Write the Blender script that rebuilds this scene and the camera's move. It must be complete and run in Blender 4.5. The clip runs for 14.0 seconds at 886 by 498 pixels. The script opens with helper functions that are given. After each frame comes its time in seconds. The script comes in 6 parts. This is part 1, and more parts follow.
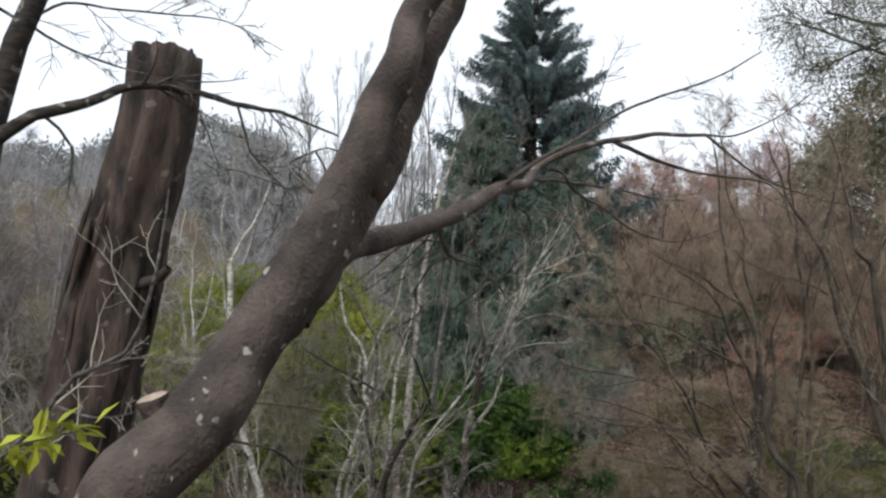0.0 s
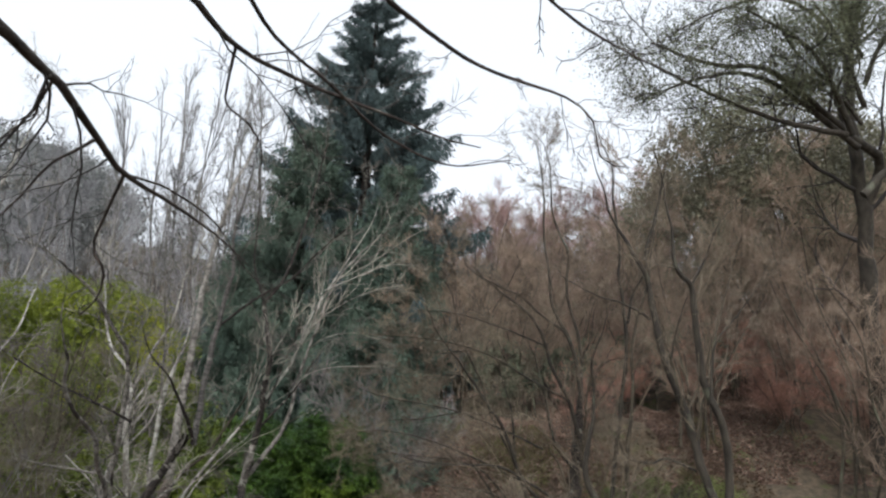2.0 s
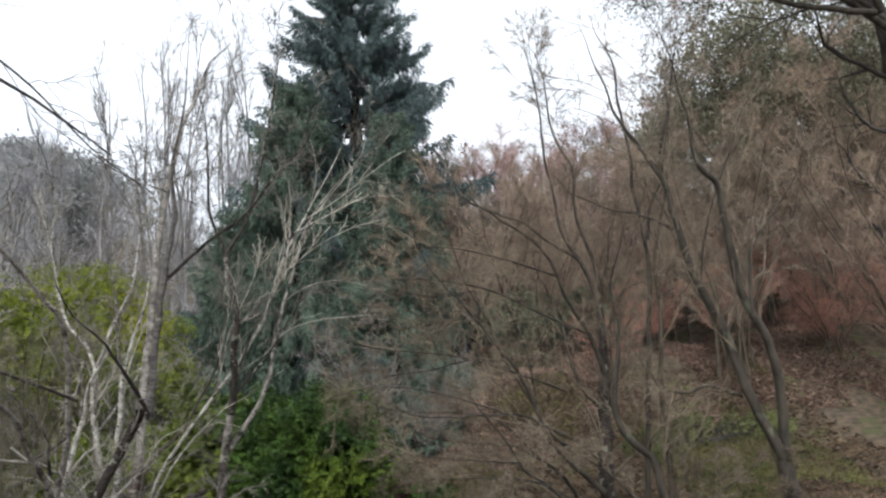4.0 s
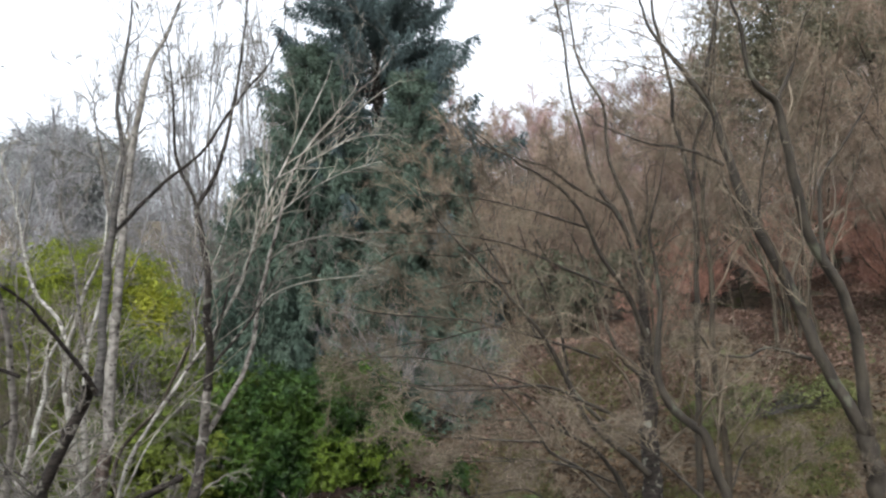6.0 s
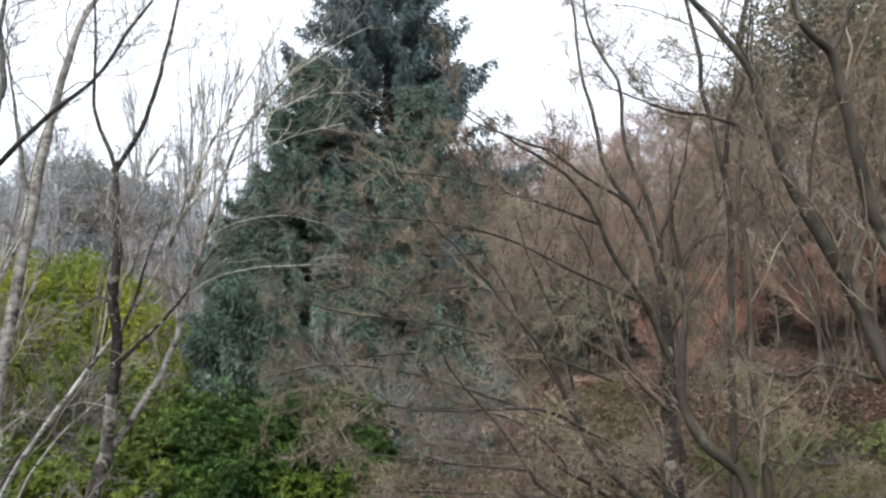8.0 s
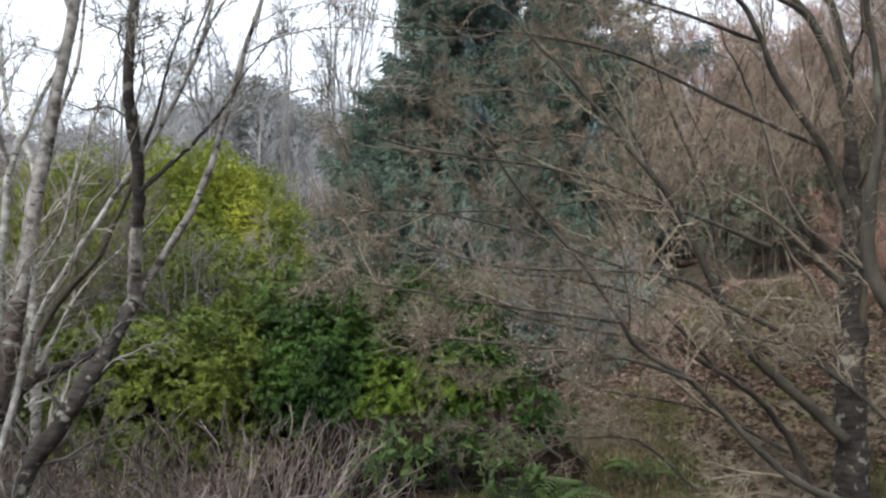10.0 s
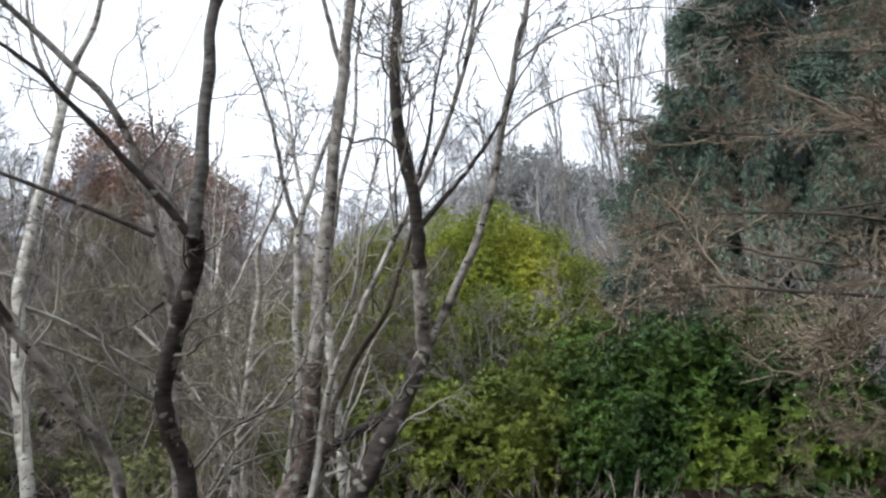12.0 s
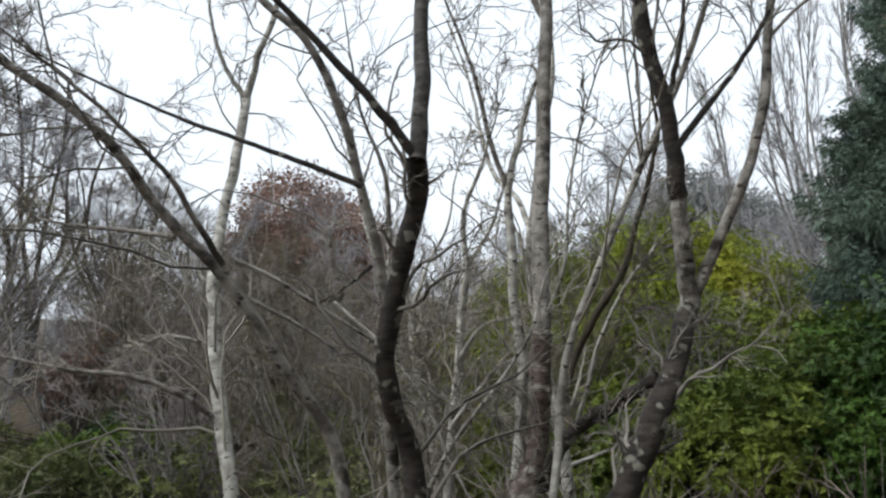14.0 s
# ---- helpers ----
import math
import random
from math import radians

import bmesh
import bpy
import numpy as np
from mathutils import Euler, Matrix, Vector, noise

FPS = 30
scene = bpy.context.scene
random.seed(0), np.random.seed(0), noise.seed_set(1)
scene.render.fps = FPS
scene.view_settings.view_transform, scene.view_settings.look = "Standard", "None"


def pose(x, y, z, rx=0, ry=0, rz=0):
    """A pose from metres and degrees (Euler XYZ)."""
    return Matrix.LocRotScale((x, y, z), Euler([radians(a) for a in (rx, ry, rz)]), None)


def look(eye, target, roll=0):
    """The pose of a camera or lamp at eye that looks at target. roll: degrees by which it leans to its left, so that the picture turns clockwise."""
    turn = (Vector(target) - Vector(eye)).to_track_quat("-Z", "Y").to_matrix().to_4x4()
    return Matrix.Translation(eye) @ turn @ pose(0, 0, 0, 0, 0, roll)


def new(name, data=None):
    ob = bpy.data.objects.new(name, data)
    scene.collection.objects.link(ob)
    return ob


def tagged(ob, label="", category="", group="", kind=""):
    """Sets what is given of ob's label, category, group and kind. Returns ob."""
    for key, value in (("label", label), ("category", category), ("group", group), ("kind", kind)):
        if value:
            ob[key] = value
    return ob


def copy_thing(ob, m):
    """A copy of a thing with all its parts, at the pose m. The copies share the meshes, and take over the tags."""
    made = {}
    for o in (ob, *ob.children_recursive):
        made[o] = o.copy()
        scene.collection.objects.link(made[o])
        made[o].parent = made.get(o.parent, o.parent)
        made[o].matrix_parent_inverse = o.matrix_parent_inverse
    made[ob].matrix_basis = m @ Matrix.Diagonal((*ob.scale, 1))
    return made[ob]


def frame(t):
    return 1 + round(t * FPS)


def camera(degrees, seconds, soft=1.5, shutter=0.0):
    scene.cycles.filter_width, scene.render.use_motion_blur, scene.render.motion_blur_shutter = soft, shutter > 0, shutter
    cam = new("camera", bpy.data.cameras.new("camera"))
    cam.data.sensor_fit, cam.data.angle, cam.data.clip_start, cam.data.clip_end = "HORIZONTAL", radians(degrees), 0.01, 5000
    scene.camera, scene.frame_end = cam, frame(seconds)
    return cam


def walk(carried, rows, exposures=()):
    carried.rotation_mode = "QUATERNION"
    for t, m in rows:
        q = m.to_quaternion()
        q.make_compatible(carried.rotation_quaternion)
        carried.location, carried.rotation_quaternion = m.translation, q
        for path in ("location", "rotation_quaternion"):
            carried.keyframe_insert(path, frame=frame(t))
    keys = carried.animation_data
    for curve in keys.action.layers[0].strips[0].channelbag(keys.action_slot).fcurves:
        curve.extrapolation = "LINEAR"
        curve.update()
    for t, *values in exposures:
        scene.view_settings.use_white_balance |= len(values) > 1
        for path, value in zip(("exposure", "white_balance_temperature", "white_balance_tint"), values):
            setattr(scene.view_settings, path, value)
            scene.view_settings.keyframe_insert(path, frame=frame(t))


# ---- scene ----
cam = camera(62.3, 14.0, soft=2.4)
PATH = [
    (0.00, pose(-0.016, 0.023, 5.985, 95.76, -2.74, 0.16)),
    (0.50, pose(0.219, 0.545, 5.901, 97.03, -3.71, -3.04)),
    (1.00, pose(0.544, 1.015, 5.802, 98.55, -3.49, -3.90)),
    (1.50, pose(0.780, 1.501, 5.686, 99.87, -2.23, -8.57)),
    (2.00, pose(1.039, 1.949, 5.485, 100.36, -3.44, -11.84)),
    (2.50, pose(1.236, 2.392, 5.367, 99.91, -2.88, -11.77)),
    (3.00, pose(1.486, 2.845, 5.270, 100.11, -2.64, -12.91)),
    (3.50, pose(1.703, 3.234, 5.135, 99.80, -0.27, -12.36)),
    (3.70, pose(1.774, 3.393, 5.110, 98.66, 1.72, -10.47)),
    (5.80, pose(2.521, 5.067, 4.845, 96.99, 2.31, -6.18)),
    (6.00, pose(2.592, 5.226, 4.820, 96.66, 3.54, -5.98)),
    (6.50, pose(2.624, 5.730, 4.679, 94.24, 4.07, -4.93)),
    (7.00, pose(2.897, 6.122, 4.566, 95.41, 2.96, -4.26)),
    (7.20, pose(3.000, 6.313, 4.501, 97.62, 2.53, -4.05)),
    (9.30, pose(4.082, 8.323, 3.813, 102.17, 1.22, -3.99)),
    (9.50, pose(4.185, 8.514, 3.748, 102.24, 0.89, 0.02)),
    (10.00, pose(4.148, 8.979, 3.526, 95.71, -0.64, 8.65)),
    (10.50, pose(4.006, 9.401, 3.471, 91.93, -0.36, 13.17)),
    (11.00, pose(3.844, 9.707, 3.467, 96.21, 1.41, 24.55)),
    (11.50, pose(3.730, 10.019, 3.415, 98.64, 2.01, 30.58)),
    (12.00, pose(3.594, 10.078, 3.336, 101.44, 2.34, 31.16)),
    (12.50, pose(3.252, 10.081, 3.266, 103.53, 5.32, 36.20)),
    (13.00, pose(2.903, 10.168, 3.124, 103.85, 3.28, 44.13)),
    (13.50, pose(2.663, 10.386, 2.969, 106.28, 2.26, 46.37)),
    (14.00, pose(2.382, 10.548, 2.860, 105.70, 2.91, 42.62)),
]

walk(cam, PATH, exposures=[(0, 0.88, 6150, 9), (0.8, 0.92, 6130, 9), (1.5, 0.82, 6100, 9), (2.5, 0.88, 6100, 9), (3.5, 1.04, 6100, 9), (7, 1.43, 6050, 9), (9.5, 1.46, 5950, 9), (10, 1.46, 5950, 9), (10.5, 2.24, 5720, 10), (11, 1.88, 5880, 9), (11.5, 1.35, 5950, 9), (12, 1.32, 5980, 9), (12.5, 0.98, 6000, 8), (13, 1.04, 6020, 7), (13.5, 0.88, 6030, 7), (14, 0.87, 6050, 7)])

# ---- world: overcast winter sky ----
world = bpy.data.worlds.new("overcast_sky")
scene.world = world
world.use_nodes = True
wn = world.node_tree.nodes
wl = world.node_tree.links
sky = wn.new("ShaderNodeTexSky")
sky.sky_type = "NISHITA"
sky.sun_disc = False
sky.sun_elevation = radians(42)
sky.sun_rotation = radians(200)
sky.air_density = 1.0
sky.dust_density = 4.0
soft_sky = wn.new("ShaderNodeHueSaturation")
soft_sky.inputs["Saturation"].default_value = 0.14
wl.new(sky.outputs[0], soft_sky.inputs["Color"])
cloud = wn.new("ShaderNodeMix")
cloud.data_type, cloud.blend_type = "RGBA", "LIGHTEN"
cloud.inputs["Factor"].default_value = 1.0
cloud.inputs["B"].default_value = (3.9, 4.0, 4.15, 1)
wl.new(soft_sky.outputs[0], cloud.inputs["A"])
wl.new(cloud.outputs["Result"], wn["Background"].inputs["Color"])
wn["Background"].inputs["Strength"].default_value = 0.15
sun = new("sun", bpy.data.lights.new("sun", "SUN"))
sun.data.energy, sun.data.angle, sun.data.color = 0.5, radians(30), (1.0, 0.98, 0.96)
sun.matrix_world = look((-6, -16, 25), (0, 0, 0))


# ---- materials ----
def material(name, base, dark, scale=6.0, rough=0.85, bump=0.35, stretch=(1, 1, 1), third=None, spots=0.0, vary=0.0, detail=6.0, fine=None, spec=0.3, flecks=None):
    """Two colours mixed by coarse noise, a third by patches, and a fine grain as bump."""
    m = bpy.data.materials.new(name)
    m.use_nodes = True
    n, l = m.node_tree.nodes, m.node_tree.links
    bsdf = n["Principled BSDF"]
    bsdf.inputs["Roughness"].default_value = rough
    bsdf.inputs["Specular IOR Level"].default_value = spec
    co = n.new("ShaderNodeTexCoord")
    mp = n.new("ShaderNodeMapping")
    mp.inputs["Scale"].default_value = stretch
    l.new(co.outputs["Object"], mp.inputs["Vector"])
    big = n.new("ShaderNodeTexNoise")
    big.inputs["Scale"].default_value, big.inputs["Detail"].default_value = scale, detail
    l.new(mp.outputs[0], big.inputs["Vector"])
    ramp = n.new("ShaderNodeValToRGB")
    ramp.color_ramp.elements[0].position, ramp.color_ramp.elements[1].position = 0.36, 0.64
    ramp.color_ramp.elements[0].color, ramp.color_ramp.elements[1].color = (*dark, 1), (*base, 1)
    l.new(big.outputs["Fac"], ramp.inputs["Fac"])
    col = ramp.outputs["Color"]
    if third:
        patch = n.new("ShaderNodeTexNoise")
        patch.inputs["Scale"].default_value, patch.inputs["Detail"].default_value = scale * 0.37, 5
        l.new(mp.outputs[0], patch.inputs["Vector"])
        edge = n.new("ShaderNodeMapRange")
        edge.inputs["From Min"].default_value, edge.inputs["From Max"].default_value = 0.62 - spots, 0.70 - spots
        l.new(patch.outputs["Fac"], edge.inputs["Value"])
        mix = n.new("ShaderNodeMix")
        mix.data_type = "RGBA"
        l.new(edge.outputs[0], mix.inputs["Factor"])
        l.new(col, mix.inputs["A"])
        mix.inputs["B"].default_value = (*third, 1)
        col = mix.outputs["Result"]
    if flecks:
        tone, size, level, squash = (*flecks, 1)[:4]
        dots = n.new("ShaderNodeTexNoise")
        dots.inputs["Scale"].default_value, dots.inputs["Detail"].default_value = size, 2
        band = n.new("ShaderNodeMapping")
        band.inputs["Scale"].default_value = (1, 1, squash)
        l.new(co.outputs["Object"], band.inputs["Vector"])
        l.new(band.outputs[0], dots.inputs["Vector"])
        rim = n.new("ShaderNodeMapRange")
        rim.inputs["From Min"].default_value, rim.inputs["From Max"].default_value = level, level + 0.05
        l.new(dots.outputs["Fac"], rim.inputs["Value"])
        lay = n.new("ShaderNodeMix")
        lay.data_type = "RGBA"
        l.new(rim.outputs[0], lay.inputs["Factor"])
        l.new(col, lay.inputs["A"])
        lay.inputs["B"].default_value = (*tone, 1)
        col = lay.outputs["Result"]
    if vary:
        geo = n.new("ShaderNodeNewGeometry")
        hsv = n.new("ShaderNodeHueSaturation")
        val = n.new("ShaderNodeMapRange")
        val.inputs["To Min"].default_value, val.inputs["To Max"].default_value = 1 - vary, 1 + vary
        l.new(geo.outputs["Random Per Island"], val.inputs["Value"])
        l.new(val.outputs[0], hsv.inputs["Value"])
        l.new(col, hsv.inputs["Color"])
        col = hsv.outputs["Color"]
    l.new(col, bsdf.inputs["Base Color"])
    if bump:
        grain = n.new("ShaderNodeTexNoise")
        grain.inputs["Scale"].default_value, grain.inputs["Detail"].default_value = fine or scale * 5, 4
        l.new(mp.outputs[0], grain.inputs["Vector"])
        add = n.new("ShaderNodeMath")
        l.new(big.outputs["Fac"], add.inputs[0])
        l.new(grain.outputs["Fac"], add.inputs[1])
        bm_ = n.new("ShaderNodeBump")
        bm_.inputs["Strength"].default_value, bm_.inputs["Distance"].default_value = bump, 0.02
        l.new(add.outputs[0], bm_.inputs["Height"])
        l.new(bm_.outputs[0], bsdf.inputs["Normal"])
    return m


def leaf_material(name, base, dark, vary=0.35, rough=0.45, through_light=0.25, scale=1.2, tip=None, spots=0.1):
    m = material(name, base, dark, scale=scale, rough=rough, bump=0.0, vary=vary, third=tip, spots=spots if tip else 0, spec=0.15)
    n, l = m.node_tree.nodes, m.node_tree.links
    bsdf = n["Principled BSDF"]
    tr = n.new("ShaderNodeBsdfTranslucent")
    l.new(bsdf.inputs["Base Color"].links[0].from_socket, tr.inputs["Color"])
    mix = n.new("ShaderNodeMixShader")
    mix.inputs[0].default_value = through_light
    l.new(bsdf.outputs[0], mix.inputs[1])
    l.new(tr.outputs[0], mix.inputs[2])
    l.new(mix.outputs[0], n["Material Output"].inputs["Surface"])
    return m


BARK_GREY = material("smooth_grey_brown_bark", (0.078, 0.06, 0.049), (0.028, 0.0215, 0.0175), scale=7, stretch=(1, 1, 0.8), third=(0.17, 0.155, 0.13), spots=-0.03, bump=0.8, fine=70, detail=10, flecks=((0.25, 0.235, 0.20), 17, 0.67))
BARK_SNAG = material("shaggy_dead_bark", (0.064, 0.043, 0.033), (0.010, 0.0075, 0.006), scale=3.2, stretch=(2.0, 2.0, 0.6), third=(0.05, 0.046, 0.036), spots=0.03, bump=1.0, fine=18, detail=9, flecks=((0.10, 0.085, 0.07), 5, 0.66))
BARK_BIRCH = material("pale_birch_bark", (0.43, 0.41, 0.36), (0.19, 0.176, 0.15), scale=7, stretch=(1, 1, 1.5), third=(0.055, 0.046, 0.039), spots=0.02, bump=0.9, fine=40, detail=9, flecks=((0.05, 0.042, 0.036), 13, 0.61, 2.0))
BARK_GREYBIRCH = material("ringed_grey_birch_bark", (0.285, 0.262, 0.23), (0.105, 0.092, 0.078), scale=7, stretch=(1.4, 1.4, 1.6), third=(0.036, 0.03, 0.025), spots=0.05, bump=0.9, fine=40, detail=9, flecks=((0.045, 0.038, 0.032), 13, 0.625, 1.8))
BARK_ASH = material("dark_grey_birch_bark", (0.115, 0.105, 0.094), (0.046, 0.041, 0.037), scale=6, stretch=(1.6, 1.6, 4), third=(0.19, 0.178, 0.155), spots=0.0, bump=0.9, fine=40, detail=9, flecks=((0.024, 0.021, 0.018), 13, 0.63, 1.8))
BARK_DARK = material("dark_wet_bark", (0.05, 0.040, 0.032), (0.015, 0.012, 0.010), scale=7, stretch=(1.3, 1.3, 4), third=(0.13, 0.118, 0.095), spots=-0.03, bump=0.9, fine=45, detail=9, flecks=((0.20, 0.19, 0.155), 9, 0.61))
BARK_MAPLE = material("brown_green_bark", (0.074, 0.06, 0.04), (0.034, 0.027, 0.019), scale=6, stretch=(1, 1, 0.6), third=(0.08, 0.08, 0.052), spots=0.02, bump=0.5)
BARK_STEM = material("damp_brown_bark", (0.054, 0.045, 0.033), (0.022, 0.018, 0.014), scale=6, stretch=(1, 1, 0.6), third=(0.105, 0.105, 0.075), spots=0.0, bump=0.6)
BARK_RUSSET = material("russet_peeling_birch_bark", (0.15, 0.112, 0.092), (0.06, 0.044, 0.037), scale=6, stretch=(1.6, 1.6, 3.5), third=(0.36, 0.33, 0.29), spots=0.01, bump=0.9, detail=9, flecks=((0.026, 0.02, 0.017), 11, 0.60, 3))
TWIG_BROWN = material("warm_brown_twig", (0.275, 0.205, 0.15), (0.155, 0.114, 0.084), scale=0.5, bump=0, vary=0.35)
TWIG_MAPLE = material("pale_olive_twig", (0.20, 0.162, 0.115), (0.092, 0.073, 0.052), scale=0.8, bump=0, vary=0.45)
TWIG_RUSSET = material("dry_russet_stem", (0.235, 0.188, 0.162), (0.03, 0.022, 0.019), scale=4, bump=0, vary=0.6)
TWIG_RED = material("reddish_twig", (0.32, 0.205, 0.185), (0.20, 0.13, 0.118), scale=0.6, bump=0, vary=0.3)
TWIG_RUST = material("rust_red_twig", (0.37, 0.2, 0.145), (0.22, 0.12, 0.09), scale=0.6, bump=0, vary=0.3)
TWIG_MAUVE = material("grey_mauve_twig", (0.24, 0.208, 0.20), (0.14, 0.12, 0.116), scale=0.6, bump=0, vary=0.3)
TWIG_OLIVE = material("olive_grey_twig", (0.165, 0.142, 0.098), (0.088, 0.075, 0.052), scale=0.6, bump=0, vary=0.35)
TWIG_GREY = material("grey_twig", (0.20, 0.185, 0.168), (0.10, 0.092, 0.083), scale=1.5, bump=0, vary=0.35)
TWIG_DARK = material("dark_twig", (0.05, 0.043, 0.037), (0.027, 0.023, 0.021), scale=1.5, bump=0, vary=0.3)
TWIG_BIRCH = material("birch_twig", (0.19, 0.172, 0.145), (0.09, 0.08, 0.068), scale=1.5, bump=0, vary=0.4)
TWIG_PALE = material("pale_twig", (0.33, 0.305, 0.25), (0.18, 0.16, 0.128), scale=1.5, bump=0, vary=0.3)
# far twigs, paled in their colour to stand in for distant air haze
HAZE_GREY = material("haze_grey_twig", (0.33, 0.322, 0.325), (0.20, 0.196, 0.20), scale=0.3, bump=0, vary=0.35)
LEAF_RHODO = leaf_material("dark_green_rhododendron_leaf", (0.056, 0.10, 0.015), (0.015, 0.036, 0.009), tip=(0.125, 0.175, 0.024), rough=0.38, through_light=0.14, scale=1.1, spots=0.07)
LEAF_YELLOW = leaf_material("yellow_green_leaf", (0.205, 0.235, 0.026), (0.11, 0.14, 0.02), tip=(0.29, 0.30, 0.034), scale=0.8, through_light=0.28)
LEAF_SPRIG = leaf_material("fresh_yellow_leaf", (0.34, 0.34, 0.035), (0.20, 0.23, 0.025), scale=3, through_light=0.3)
LEAF_OLIVE = leaf_material("olive_green_leaf", (0.15, 0.178, 0.026), (0.062, 0.086, 0.018), scale=0.8, through_light=0.2)
# blue-green needles, brightened in colour where air haze would pale them
LEAF_SPRUCE = leaf_material("hazed_blue_green_needles", (0.082, 0.112, 0.108), (0.045, 0.063, 0.063), vary=0.22, rough=0.65, through_light=0.12, scale=0.4)
LEAF_CYPRESS = leaf_material("cypress_green_sprays", (0.10, 0.135, 0.098), (0.047, 0.07, 0.054), vary=0.25, rough=0.7, through_light=0.12, scale=0.5)
LEAF_PINE = leaf_material("olive_grey_foliage", (0.155, 0.16, 0.095), (0.085, 0.092, 0.056), rough=0.6, through_light=0.15, scale=0.3)
# grey-green pine needles, lightened in colour to imitate haze over the distance
LEAF_HAZE_PINE = leaf_material("haze_pale_pine_needles", (0.26, 0.265, 0.255), (0.15, 0.155, 0.148), rough=0.7, through_light=0.15, scale=0.3)
LEAF_HOLM = leaf_material("brownish_olive_leaf", (0.175, 0.162, 0.108), (0.095, 0.091, 0.062), rough=0.7, through_light=0.15, scale=0.25)
LEAF_RUST = leaf_material("rusty_dead_leaf", (0.255, 0.172, 0.132), (0.145, 0.098, 0.076), rough=0.8, scale=0.5, vary=0.4)
LEAF_BUD = leaf_material("dry_pinkish_bud", (0.42, 0.33, 0.27), (0.27, 0.20, 0.16), rough=0.8, scale=2)
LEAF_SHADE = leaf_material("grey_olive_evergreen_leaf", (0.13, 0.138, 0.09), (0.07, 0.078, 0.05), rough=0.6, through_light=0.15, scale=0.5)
GRASS_DRY = leaf_material("tawny_dry_grass", (0.30, 0.225, 0.14), (0.17, 0.12, 0.075), rough=0.8, scale=1.0)
LEAF_BROWN = leaf_material("brown_dead_leaf", (0.29, 0.195, 0.155), (0.17, 0.115, 0.095), rough=0.8, scale=0.4)
LEAF_SCRUB = leaf_material("dull_olive_leaf", (0.15, 0.162, 0.06), (0.075, 0.085, 0.034), scale=0.8)
LEAF_FERN = leaf_material("fern_green", (0.12, 0.165, 0.05), (0.05, 0.08, 0.026), rough=0.5)
GROUND = material("leaf_litter_ground", (0.11, 0.083, 0.054), (0.042, 0.032, 0.021), scale=5, bump=0.9, third=(0.066, 0.07, 0.025), spots=0.05, rough=0.95, fine=45, detail=9)
# peaty soil, darkened in its colour to stand for shade under the plants
SHADED_PEAT = material("shaded_peaty_soil", (0.026, 0.017, 0.012), (0.008, 0.0055, 0.0045), scale=9, bump=1.0, third=(0.05, 0.032, 0.022), spots=-0.02, rough=0.97, fine=60, spec=0.03)
GRASS = leaf_material("winter_grass", (0.13, 0.13, 0.043), (0.07, 0.076, 0.026), rough=0.7, scale=0.6)
LITTER = leaf_material("fallen_leaf", (0.15, 0.105, 0.066), (0.068, 0.048, 0.033), rough=0.85, scale=2)
WOOD_CUT = material("weathered_cut_wood", (0.33, 0.265, 0.20), (0.15, 0.11, 0.08), scale=14, bump=0.5)


# ---- mesh tools ----
def raw_mesh(name, verts, faces, mat, smooth=True):
    """A mesh from arrays: verts (n, 3), faces (m, 3 or 4)."""
    me = bpy.data.meshes.new(name)
    n, k = faces.shape
    me.vertices.add(len(verts))
    me.vertices.foreach_set("co", np.ascontiguousarray(verts, dtype=np.float32).ravel())
    me.loops.add(n * k)
    me.loops.foreach_set("vertex_index", np.ascontiguousarray(faces, dtype=np.int32).ravel())
    me.polygons.add(n)
    me.polygons.foreach_set("loop_start", np.arange(0, n * k, k, dtype=np.int32))
    me.polygons.foreach_set("use_smooth", np.full(n, smooth))
    me.update(calc_edges=True)
    me.materials.append(mat)
    return me


def part(name, me, parent, label="", kind=""):
    ob = new(name, me)
    ob.parent = parent
    return tagged(ob, label=label, kind=kind)


def unit(v):
    return v / np.maximum(np.linalg.norm(v, axis=-1, keepdims=True), 1e-9)


def spline(ctrl, k):
    """k even points along a smooth curve through the control points."""
    c = np.array(ctrl, float)
    c = np.vstack([2 * c[0] - c[1], c, 2 * c[-1] - c[-2]])
    out = []
    for i in range(1, len(c) - 2):
        t = np.linspace(0, 1, 12, endpoint=False)[:, None]
        a, b, d, e = c[i - 1], c[i], c[i + 1], c[i + 2]
        out.append(0.5 * (2 * b + (d - a) * t + (2 * a - 5 * b + 4 * d - e) * t**2 + (3 * b - a - 3 * d + e) * t**3))
    out = np.vstack(out + [c[-2][None]])
    s = np.r_[0, np.cumsum(np.linalg.norm(np.diff(out, axis=0), axis=1))]
    want = np.linspace(0, s[-1], k)
    return np.stack([np.interp(want, s, out[:, j]) for j in range(3)], 1)


